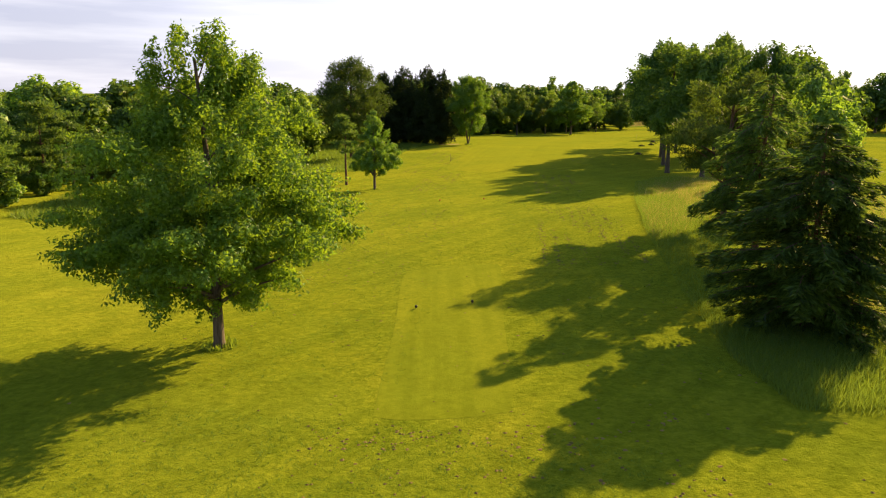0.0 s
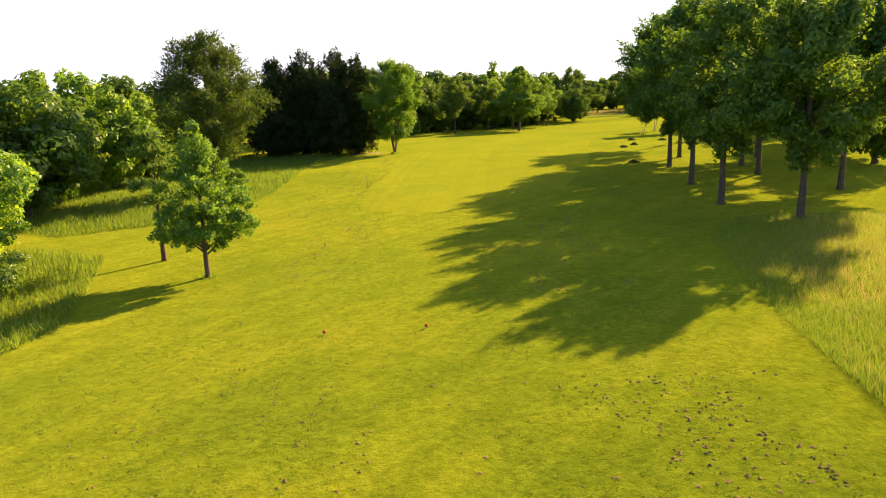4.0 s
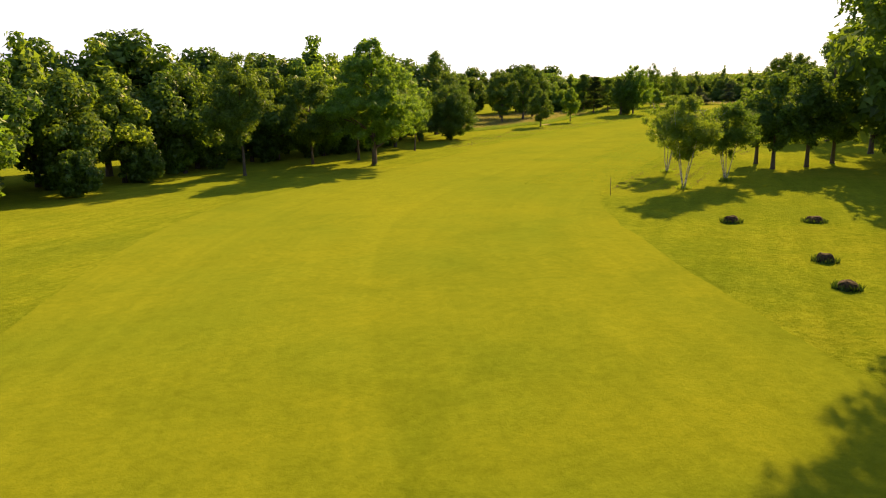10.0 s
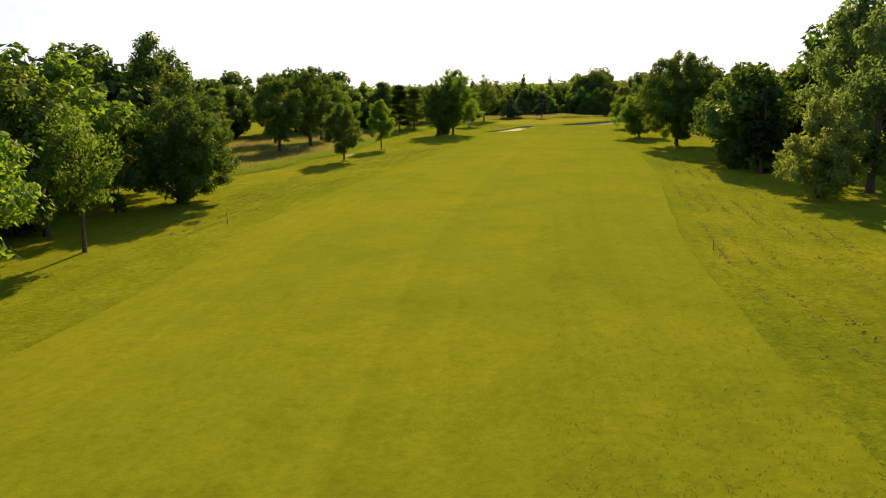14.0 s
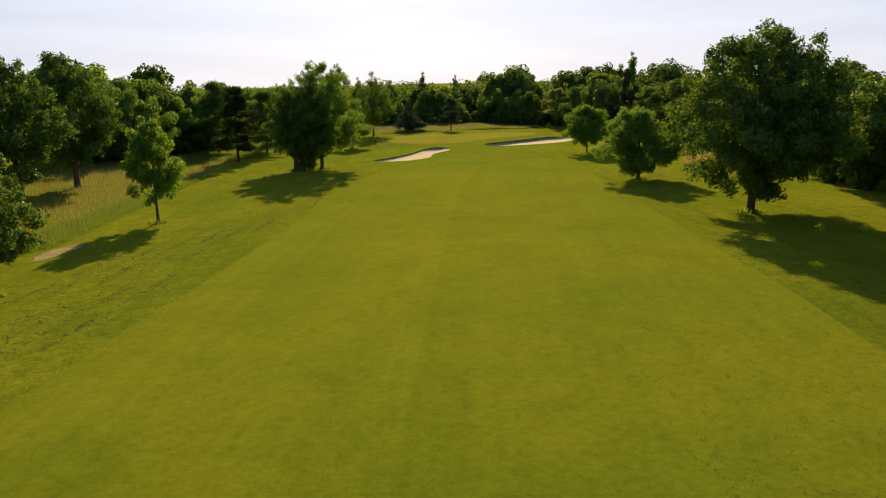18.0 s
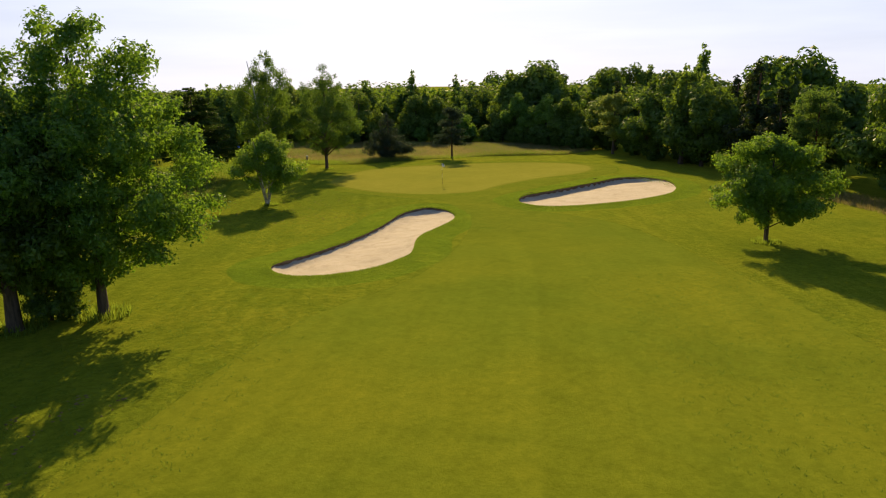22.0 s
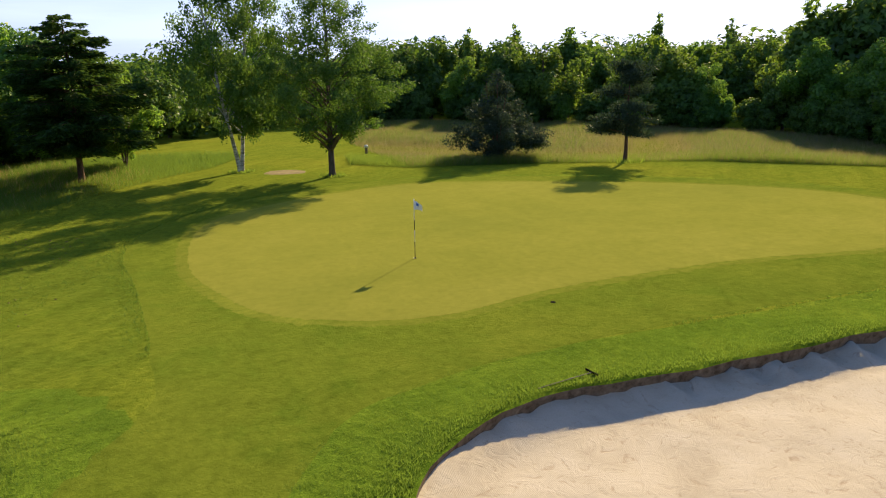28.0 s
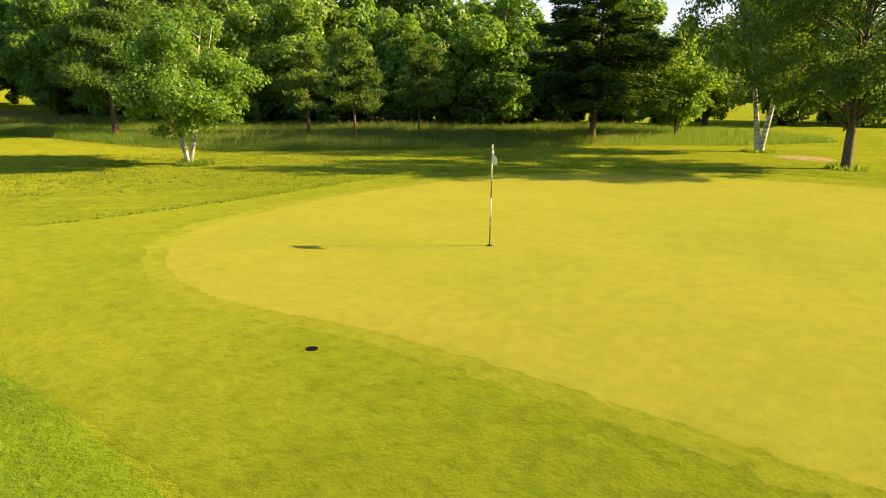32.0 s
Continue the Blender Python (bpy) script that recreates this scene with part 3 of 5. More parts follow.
# ---- trees ----
def leaf_cloud(rng, lobes, size, cover, narrow=0.55, flat=1.0, droop=0.0, radial=0.0, corners=4, sprays=0.3):
    """Small folded leaves round lobes (x, y, z, radius); returns vertices and four-cornered faces."""
    spots, dirs = [], []
    mid = np.mean([(0, 0, z) for _, _, z, _ in lobes], axis=0) if sprays else None
    for cx, cy, cz, r in lobes:
        n = max(6, int(cover * 12.6 * r * r / (0.3 * size * size)))
        d = rng.normal(size=(n, 3))
        d /= np.linalg.norm(d, axis=1, keepdims=True)
        dist = r * (0.18 + 0.86 * np.sqrt(rng.random((n, 1))) + rng.normal(0, 0.12, (n, 1))) if corners == 4 else r * (0.25 + 0.75 * rng.random((n, 1)) ** 0.36)
        p = d * dist
        if sprays:
            # each lobe is a spray that points away from the crown's middle, with a few shoots beyond it
            out = np.array((cx, cy, cz)) - mid
            out = out / (np.linalg.norm(out) + 1e-6) + (0, 0, 0.35) + rng.normal(0, 0.25, 3)
            out /= np.linalg.norm(out)
            along = (p @ out)[:, None]
            p = p * (1 - 0.25 * sprays) + out * along * 0.9 * sprays
            tip = rng.random((n, 1)) < (0.05 if corners == 4 else 0.0)
            p = np.where(tip, p * 0.4 + out * r * rng.uniform(0.9, 1.0 + 0.9 * sprays, (n, 1)), p)
        p[:, 2] *= flat
        p[:, 2] -= droop * rng.random(n) ** 2 * r
        spots.append(p + (cx, cy, cz))
        dirs.append(d)
    p, d = np.concatenate(spots), np.concatenate(dirs)
    nrm = d * 0.85 + rng.normal(0, 0.38, p.shape) + (0, 0, 0.3)
    nrm /= np.linalg.norm(nrm, axis=1, keepdims=True)
    t = np.cross(nrm, rng.normal(size=p.shape))
    t = t * (1 - radial) + radial * (d + (0, 0, 0.35) + rng.normal(0, 0.3, p.shape))
    t[:, 2] -= droop
    t /= np.linalg.norm(t, axis=1, keepdims=True)
    s = np.cross(nrm, t)
    s /= np.linalg.norm(s, axis=1, keepdims=True) + 1e-9
    size = size * rng.uniform(0.65, 1.3, (len(p), 1))
    a, b = t * size * 0.5, s * size * 0.5 * narrow
    fold = nrm * size * 0.12
    if corners == 3:
        v = np.stack([p - a, p + b + a * 0.3 - fold, p - b + a * 0.7], 1).reshape(-1, 3)
        return v, np.arange(len(v)).reshape(-1, 3)
    v = np.stack([p - a, p + b * 1.0 - a * 0.1 - fold, p + a, p - b - a * 0.1 - fold], 1).reshape(-1, 3)
    return v, np.arange(len(v)).reshape(-1, 4)


def crown_lobes(rng, h, w, base, peak, sharp, count, size, hollow=0.12):
    """Lobes that fill an outline: its widest place at the height share peak above the crown's base."""
    lobes = []
    z0, zh = base * h, h * (1 - base)
    while len(lobes) < count:
        u = rng.random()
        r = (u / peak) ** 0.45 if u < peak else ((1 - u) / (1 - peak)) ** sharp
        if u > 0.94 or rng.random() > r ** 1.2:
            continue
        rl = size * w * rng.uniform(0.7, 1.35) * (0.55 + 0.45 * r)
        reach = max(0.0, w / 2 * r * rng.uniform(0.88, 1.1) - rl * 0.8)
        ang, far = rng.random() * 6.283, reach * (hollow + (1 - hollow) * rng.random()) ** 0.7
        lobes.append((math.cos(ang) * far, math.sin(ang) * far, min(z0 + u * zh + rl * 0.2, h - rl * 0.5), rl))
    return lobes


def wood(rng, h, lobes, base, girth, stems=1, limbs=16, lean=0.0, splay=0.16):
    """Trunk paths and limb paths."""
    trunks, boughs = [], []
    for k in range(stems):
        ang = k * 6.283 / stems + rng.random()
        spread = (0.0 if stems == 1 else splay * h) + lean * h * (stems == 1)
        path, wob = [], rng.normal(0, 0.012 * h, (6, 2))
        wob[0] = 0
        for i, u in enumerate((0.0, 0.02, 0.15, 0.35, 0.6, 0.86)):
            flare = 1.55 if i == 0 else 1.12 if i == 1 else 1.0
            path.append((math.cos(ang) * (spread * u + 0.05 * (stems > 1)) + wob[i, 0] * u, math.sin(ang) * (spread * u + 0.05 * (stems > 1)) + wob[i, 1] * u, u * h - (0.15 if i == 0 else 0),
                         girth * flare * (1 - 0.85 * u) * (1 if stems == 1 else 0.7)))
        trunks.append(path)
    order = rng.permutation(len(lobes))[:limbs]
    for i in order:
        tr = np.array(trunks[int(rng.integers(stems))])
        x, y, z, r = lobes[i]
        far = math.hypot(x, y)
        zs = max(base * h * 0.8, min(z - far * rng.uniform(0.35, 0.75), 0.8 * h))
        sx, sy = np.interp(zs, tr[:, 2], tr[:, 0]), np.interp(zs, tr[:, 2], tr[:, 1])
        g = np.interp(zs, tr[:, 2], tr[:, 3]) * 0.5
        boughs.append([(sx, sy, zs, g), (sx * 0.55 + x * 0.45, sy * 0.55 + y * 0.45, zs * 0.6 + z * 0.4 + 0.02 * h, g * 0.6), (x, y, z, 0.012)])
    return trunks, boughs


def assemble(name, label, category, x, y, trunks, boughs, leaves, bark, foliage, group=""):
    tree = tagged(new(name), label, category, group)
    tree.location = (x, y, float(lie(x, y)))
    v, f = tubes(trunks, 9)
    if boughs:
        bv, bf = tubes(boughs, 5)
        v, f = np.concatenate([v, bv]), np.concatenate([f, bf + len(v)])
    part("trunk", fast_mesh("trunk", v, f, bark, True), tree)
    part("crown", fast_mesh("crown", *leaves, foliage), tree)
    return tree


def broadleaf(name, label, x, y, h, w, seed, foliage=OAK, bark=BARK, base=0.22, peak=0.35, sharp=0.65, lobes=60, lobe=0.11, leaf=0.3, cover=0.8, girth=0.0, stems=1,
              flat=0.85, droop=0.0, hollow=0.12, group="", limbs=18, narrow=0.55, lean=0.0, category="tree", radial=0.0, corners=4, splay=0.16, sprays=0.3):
    rng = np.random.default_rng(seed)
    ls = crown_lobes(rng, h, w, base, peak, sharp, lobes, lobe, hollow)
    trunks, boughs = wood(rng, h, ls, base, girth or 0.022 * h, stems, limbs, lean, splay)
    return assemble(name, label, category, x, y, trunks, boughs, leaf_cloud(rng, ls, leaf, cover, narrow, flat, droop, radial, corners, sprays), bark, foliage, group)


def pine(name, label, x, y, h, w, seed, foliage=NEEDLE, base=0.28, leaf=0.42, tiers=9, cover=0.75, girth=0.0, lean=0.0, top=0.25, group="", pad=0.13, thin=0.25):
    """A conifer with tiers of flat needle pads on level boughs."""
    rng = np.random.default_rng(seed)
    ls, boughs = [], []
    for k in range(tiers):
        u = (k + rng.uniform(-0.2, 0.2)) / (tiers - 1)
        u = min(max(u, 0), 1)
        z = h * (base + (1 - base) * u * 0.96)
        reach = w / 2 * ((1 - u) ** 0.75 * (1 - top) + top) * (0.75 + 0.25 * min(1, u * 5))
        for j in range(5 if u < 0.8 else 4):
            ang, far = rng.random() * 6.283, reach * rng.uniform(0.65, 1.1)
            tip = (math.cos(ang) * far, math.sin(ang) * far, z + far * rng.uniform(-0.05, 0.22))
            boughs.append([(0, 0, z - 0.02 * h, 0.006 * h * (1.2 - u)), (*tip, 0.012)])
            for s in (0.5, 0.78, 1.0):
                if far * s > 0.2:
                    ls.append((tip[0] * s + rng.normal(0, 0.05 * w), tip[1] * s + rng.normal(0, 0.05 * w), z + (tip[2] - z) * s + rng.normal(0, 0.012 * h), w * pad * rng.uniform(0.7, 1.2)))
    ls.append((0, 0, h * 0.97, w * 0.07))
    trunks, _ = wood(rng, h, ls, base, girth or 0.02 * h, 1, 0, lean)
    trunks[0].append((trunks[0][-1][0], trunks[0][-1][1], h * 0.98, 0.02))
    return assemble(name, label, "tree", x, y, trunks, boughs, leaf_cloud(rng, ls, leaf, cover, thin, 0.5, 0.0, 0.7, sprays=0.3), PINE_BARK, foliage, group)


def spruce(name, label, x, y, h, w, seed, foliage=NEEDLE, base=0.2, tiers=12, per=7, rise=0.1, droop=0.25, leaf=0.4, cover=1.6, narrow=0.26, taper=0.85, girth=0.17, hang=0.5, lean=0.0, group=""):
    """A conifer with long boughs that bend down, each a ragged frond of hanging sprays."""
    rng = np.random.default_rng(seed)
    boughs, spots, dirs = [], [], []
    for k in range(tiers):
        for j in range(per):
            u = min(max((k + rng.uniform(-0.45, 0.45)) / (tiers - 1), 0), 0.985)
            ang, z = rng.random() * 6.283, h * (base + (1 - base) * u)
            far = max(0.25, w / 2 * ((1 - u) ** taper * 0.96 + 0.04) * rng.uniform(0.45, 1.12) * (0.7 + 0.3 * min(1, u * 6)))
            out, side = np.array([math.cos(ang), math.sin(ang), 0]), np.array([-math.sin(ang), math.cos(ang), 0])
            at = lambda s: out * (s * far)[:, None] + np.array([0, 0, 1.0]) * (z + far * (rise * s - droop * s * s))[:, None]
            line = at(np.array([0.0, 0.35, 0.7, 1.0]))
            boughs.append([(*p, g) for p, g in zip(line, (0.005 * h * (1.15 - u), 0.0035 * h * (1.15 - u), 0.02, 0.008))])
            n = int(cover * (0.25 * far * far + 0.15 * far) / (0.5 * leaf * leaf * narrow)) + 6
            s = 0.15 + 0.87 * rng.random(n) ** 0.8
            off = rng.normal(0, 1, n) * 0.17 * far * (1.08 - s) ** 0.7
            p = at(s) + side * off[:, None]
            p[:, 2] += -np.abs(off) * 0.35 - rng.random(n) ** 2 * 0.22 * hang * (0.5 + far) + rng.normal(0, 0.05, n)
            spots.append(p)
            dirs.append(out * rng.uniform(0.3, 1.0, (n, 1)) + side * (np.sign(off) * rng.uniform(0.1, 0.8, n))[:, None] + np.array([0, 0, -1.0]) * rng.uniform(-0.15, 0.9, (n, 1)) * hang)
    p, t = np.concatenate(spots), np.concatenate(dirs)
    t /= np.linalg.norm(t, axis=1, keepdims=True)
    s = np.cross(t, rng.normal(size=p.shape) + (0, 0, 1.0))
    s /= np.linalg.norm(s, axis=1, keepdims=True) + 1e-9
    size = leaf * rng.uniform(0.5, 1.35, (len(p), 1))
    v = np.stack([p - t * size * 0.4, p + s * size * narrow * 0.5, p + t * size * 0.6, p - s * size * narrow * 0.5], 1).reshape(-1, 3)
    trunks, _ = wood(rng, h, [(0, 0, h, 1)], base, girth, 1, 0, lean)
    trunks[0].append((trunks[0][-1][0], trunks[0][-1][1], h * 0.99, 0.015))
    return assemble(name, label, "tree", x, y, trunks, boughs, (v, np.arange(len(v)).reshape(-1, 4)), PINE_BARK, foliage, group)


# trees by the tee
broadleaf("maple_tree", "young green maple with a full broad crown on mown grass", -8.7, 26.0, 12.5, 11.6, 1, DENSE, base=0.12, peak=0.26, sharp=0.72, lobes=330, lobe=0.058, leaf=0.155, cover=0.55, sprays=0.75, girth=0.2, hollow=0.12, limbs=40)
broadleaf("lime_tree", "small fresh-green lime tree with an egg-shaped crown", -6.9, 70.4, 8.3, 6.0, 2, LIME, base=0.17, peak=0.2, sharp=0.8, lobes=190, lobe=0.065, leaf=0.17, cover=0.7, girth=0.13)
pine("small_pine", "slender dark pine with a bare lower trunk beside a lime tree", -10.4, 75.2, 7.2, 3.6, 3, base=0.5, tiers=5)
broadleaf("broad_pine", "large soft grey-green pine with a broad round crown in long grass", -13.2, 102.0, 14.6, 11.8, 4, SOFT_PINE, PINE_BARK, base=0.09, peak=0.5, sharp=0.45, lobes=210, lobe=0.08, leaf=0.4, cover=0.85, narrow=0.2, girth=0.3, radial=0.75, limbs=40)
spruce("spreading_spruce", "dark dense conifer with boughs reaching down to long grass", 14.0, 26.0, 7.7, 9.2, 5, DARK_PINE, base=0.05, tiers=17, per=11, rise=0.25, droop=0.3, leaf=0.3, cover=2.1, narrow=0.22, taper=0.6, girth=0.2, hang=0.5)
spruce("ragged_spruce", "ragged dark spruce with drooping boughs in long grass", 16.2, 35.8, 9.4, 7.2, 13, NEEDLE, base=0.22, tiers=14, per=8, rise=0.1, droop=0.35, leaf=0.32, cover=2.0, narrow=0.22, taper=0.6, girth=0.19, hang=0.8)
broadleaf("pine_tree", "dark layered pine with wide level boughs in rough grass", 17.9, 44.5, 10.0, 10.0, 6, DARK_PINE, PINE_BARK, base=0.27, peak=0.4, sharp=0.6, lobes=120, lobe=0.085, leaf=0.3, cover=0.75, hollow=0.25, narrow=0.22, radial=0.6, flat=0.42, girth=0.2, limbs=44, sprays=0.6)
broadleaf("golden_tree", "pale yellow-green tree behind dark pines", 33, 64, 10, 9, 7, YELLOW, base=0.1, lobes=60, leaf=0.4)
broadleaf("golden_tree", "yellow-green tree with feathery crown in rough grass", 27, 50, 9, 8, 8, YELLOW, base=0.1, lobes=60, leaf=0.36, cover=0.6)
for k, (x, y, h, w) in enumerate([(28.9, 92.9, 15.9, 11.6), (32.6, 106.2, 16, 13), (40.2, 105.6, 16.4, 10.5), (38.0, 98.4, 17.2, 12), (25.9, 81.6, 14.6, 10.2), (38.5, 87, 15, 12), (27.4, 74.6, 13.4, 11.6), (37.9, 115.8, 16, 12.5), (46, 113, 14.5, 9)]):
    broadleaf("tall_tree", "tall tree with a straight bare trunk and high dark green crown", x, y, h, w, 20 + k, TALL, base=0.24, peak=0.42, sharp=0.42, lobes=120, lobe=0.085, leaf=0.34, cover=0.72, sprays=0.5, girth=0.24, group="tall stand of trees", limbs=24)
shoot_tree = broadleaf("tall_tree", "tall thin tree with a forked trunk and sparse high crown", 46.6, 135.3, 17.2, 12.6, 30, BIRCH, base=0.48, peak=0.6, sharp=0.35, lobes=95, lobe=0.08, leaf=0.34, cover=0.62, girth=0.27, hollow=0.3, limbs=40)

shoot_rng = np.random.default_rng(31)
part("side_shoot", fast_mesh("side_shoot", *leaf_cloud(shoot_rng, [(-0.75, -0.2, 2.4, 0.34), (-0.8, -0.2, 2.9, 0.4), (-0.7, -0.15, 3.4, 0.36), (-0.62, -0.2, 3.75, 0.22)], 0.16, 0.6, 0.6, sprays=0.0), LIME), shoot_tree, "bright green leafy shoot beside the trunk")
# conifers and multi-stemmed tree
for k, (x, y, h, w) in enumerate([(-11, 133, 13.4, 10.5), (-7.4, 135, 14.4, 11), (-3.6, 134.2, 14.6, 11), (-0.6, 135, 14.0, 9)]):
    broadleaf("dark_cypress", "dense dark conifer with boughs down to the ground", x, y, h, w, 40 + k, DARK, PINE_BARK, base=0.0, peak=0.16, sharp=0.5, lobes=300, lobe=0.075, leaf=0.42, cover=0.75, narrow=0.3, droop=0.2, radial=0.6, group="row of dark conifers", limbs=0, sprays=0.7)
broadleaf("alder_tree", "slender green tree on several close stems", 4.6, 132.4, 12.8, 9.8, 50, MAPLE, BARK, base=0.14, peak=0.5, sharp=0.42, lobes=190, lobe=0.075, leaf=0.22, cover=0.66, stems=5, girth=0.13, hollow=0.15)

# along the fairway
broadleaf("weeping_birch", "slim young birch with a bent stem and drooping leaves", 43.9, 205.6, 8.6, 5.8, 57, BIRCH, BARK, base=0.3, peak=0.45, sharp=0.6, lobes=55, lobe=0.1, leaf=0.26, cover=0.45, girth=0.12, droop=0.8, lean=0.06)
broadleaf("maple_tree", "broad green tree with tiered boughs at the fairway edge", 34.0, 190.4, 14.4, 13.8, 51, LIME, base=0.16, peak=0.28, sharp=0.65, lobes=240, lobe=0.06, leaf=0.31, cover=0.75, girth=0.28, flat=0.6)
broadleaf("fairway_tree", "dark green round-crowned tree at the wood's edge", 19.3, 187.6, 12.4, 9, 52, OAK, base=0.25, peak=0.38, sharp=0.5, lobes=130, lobe=0.082, leaf=0.27, cover=0.72, girth=0.16, sprays=0.15)
broadleaf("fairway_tree", "dark green tree at the wood's edge", 28.0, 196.4, 10.4, 8.4, 53, OAK, base=0.22, peak=0.38, sharp=0.5, lobes=130, lobe=0.082, leaf=0.27, cover=0.72, girth=0.16, sprays=0.15)
broadleaf("fairway_tree", "dark green tree in the shade of a larger one", 34.0, 198.0, 10.8, 7.2, 54, OAK, base=0.25, peak=0.38, sharp=0.5, lobes=130, lobe=0.082, leaf=0.27, cover=0.72, girth=0.16, sprays=0.15)
broadleaf("hazel_bush", "wide dark bush with boughs to the ground", 54.6, 219.3, 8.4, 11.0, 55, OAK, base=0.02, peak=0.32, sharp=0.42, lobes=170, lobe=0.072, leaf=0.24, cover=0.72, stems=4, girth=0.1, sprays=0.12)
broadleaf("fairway_tree", "tall green tree behind a wide bush", 56.4, 231, 14.4, 10, 56, OAK, base=0.15, lobes=60, leaf=0.4)
for k, (x, y, h, w) in enumerate([(48.9, 155.6, 6.9, 5.6), (54.7, 157.6, 6.4, 5.4), (54.8, 165.2, 6.9, 5.2)]):
    broadleaf("birch_tree", "small birch with several pale stems and a light green crown", x, y, h, w, 60 + k, BIRCH, BIRCH_BARK, base=0.3, peak=0.5, sharp=0.5, lobes=120, lobe=0.085, leaf=0.14, cover=0.5, splay=0.2, stems=4, girth=0.06, limbs=30, sprays=0.15, group="birches beside the fairway")
for k, (x, y, h, w) in enumerate([(64.2, 162.1, 8.8, 7), (68.1, 161.9, 8.9, 7), (72.6, 163, 8.8, 7), (66.5, 166.5, 8.6, 6)]):
    broadleaf("plum_tree", "dark round-crowned tree on a short trunk", x, y, h, w, 70 + k, OAK, base=0.2, peak=0.4, sharp=0.5, lobes=60, lobe=0.11, leaf=0.36, cover=0.8, group="clump of dark round trees")
for k, (x, y, h, w) in enumerate([(94.5, 182.6, 14.4, 7.5), (104, 188.4, 17.4, 9), (98, 178, 15, 8), (84, 168, 12, 6)]):
    broadleaf("willow_tree", "tall soft grey-green willow", x, y, h, w, 76 + k, WILLOW, base=0.1, peak=0.4, sharp=0.6, lobes=60, leaf=0.4, droop=0.5, group="willows")
broadleaf("round_shrub", "rounded grey-green shrub beside the mown grass", 89.4, 184.2, 7.6, 7.4, 80, WILLOW, base=0.0, peak=0.3, sharp=0.5, lobes=110, lobe=0.085, leaf=0.24, stems=4, girth=0.08)
broadleaf("round_tree", "round dark tree with a short trunk in long grass", 82.2, 240.0, 7.4, 6.2, 81, OAK, base=0.14, peak=0.42, sharp=0.42, lobes=110, lobe=0.09, leaf=0.23, cover=0.75, girth=0.13, sprays=0.1)
broadleaf("round_tree", "small green tree with a neat oval crown", 97.0, 253.4, 7.7, 5.2, 82, MAPLE, base=0.16, peak=0.4, sharp=0.45, lobes=120, lobe=0.09, leaf=0.2, cover=0.75, girth=0.11, sprays=0.1)
for k, (x, y, h, w) in enumerate([(84, 262, 11.8, 9.6), (91.7, 279.4, 12.4, 9), (101, 279.4, 13.6, 11), (92, 267, 13.4, 8.8)]):
    broadleaf("meadow_tree", "dark green tree standing in long meadow grass", x, y, h, w, 84 + k, OAK, base=0.14, peak=0.42, sharp=0.44, lobes=110, lobe=0.085, leaf=0.32, cover=0.75, sprays=0.12, group="trees in the meadow")
pine("red_pine", "pine with a reddish trunk in the meadow", 76, 266.5, 9.3, 5.2, 88, base=0.4, tiers=6)
pine("small_pine", "dark pine at the meadow's edge", 125.5, 288.5, 9.8, 6.2, 89, foliage=DARK, base=0.2, tiers=8)
broadleaf("meadow_bush", "dark green bush beside the mown grass", 49, 218.5, 6.0, 6.0, 90, OAK, base=0.02, lobes=45, leaf=0.32, stems=3, girth=0.08)
broadleaf("fairway_tree", "tall green tree behind a bush", 64.5, 250, 15, 11, 91, OAK, base=0.15, lobes=60, leaf=0.4)
broadleaf("ivy_clad_tree", "broad green tree with a thick ivy-clad trunk", 123.9, 273.0, 10.2, 9.6, 92, OAK, base=0.16, peak=0.4, sharp=0.45, lobes=170, lobe=0.068, leaf=0.23, cover=0.62, sprays=0.5, limbs=26, girth=0.3, group="pair of close trees")
broadleaf("twin_tree", "tall broad green tree with brush round its trunk", 127.2, 272.2, 13.0, 12.2, 93, MAPLE, base=0.12, peak=0.34, sharp=0.5, lobes=330, lobe=0.055, leaf=0.19, cover=0.5, sprays=0.15, girth=0.22, group="pair of close trees", limbs=30)
broadleaf("maple_tree", "large dark maple with a broad dense crown", 126.1, 220.2, 13.4, 14.8, 94, OAK, base=0.09, peak=0.34, sharp=0.42, lobes=260, lobe=0.06, leaf=0.27, cover=0.75, girth=0.28, limbs=34)
broadleaf("round_tree", "low round-crowned maple on a short trunk", 138.4, 235.6, 6.9, 9.3, 95, MAPLE, base=0.08, peak=0.36, sharp=0.36, lobes=150, lobe=0.075, leaf=0.2, cover=0.68, sprays=0.1, girth=0.17, limbs=26)
broadleaf("round_tree", "low spreading tree on a forked trunk near a bunker", 160.7, 255.0, 6.5, 8.6, 96, MAPLE, base=0.16, peak=0.42, sharp=0.36, lobes=130, lobe=0.075, leaf=0.19, cover=0.66, sprays=0.1, limbs=26, girth=0.15, stems=2)

# round the green
broadleaf("birch_tree", "young birch with several white stems and bright leaves", 150.3, 293.7, 6.6, 7.0, 100, LIME, BIRCH_BARK, base=0.14, peak=0.4, sharp=0.6, lobes=95, lobe=0.085, leaf=0.18, cover=0.6, splay=0.26, stems=4, girth=0.12, limbs=26)
broadleaf("weeping_birch", "tall weeping birch with two white trunks", 166.3, 316.9, 15.4, 10.0, 101, SILVER, BIRCH_BARK, base=0.16, peak=0.4, sharp=0.65, lobes=130, lobe=0.072, leaf=0.2, cover=0.5, stems=2, girth=0.2, droop=1.0, limbs=40, hollow=0.12)
broadleaf("poplar_tree", "open-crowned tree with small leaves beside a birch", 171.5, 311.9, 13.4, 11.4, 102, SILVER, BARK, base=0.15, peak=0.28, sharp=0.75, lobes=200, lobe=0.058, leaf=0.16, cover=0.36, sprays=0.25, girth=0.2, limbs=60, hollow=0.12)
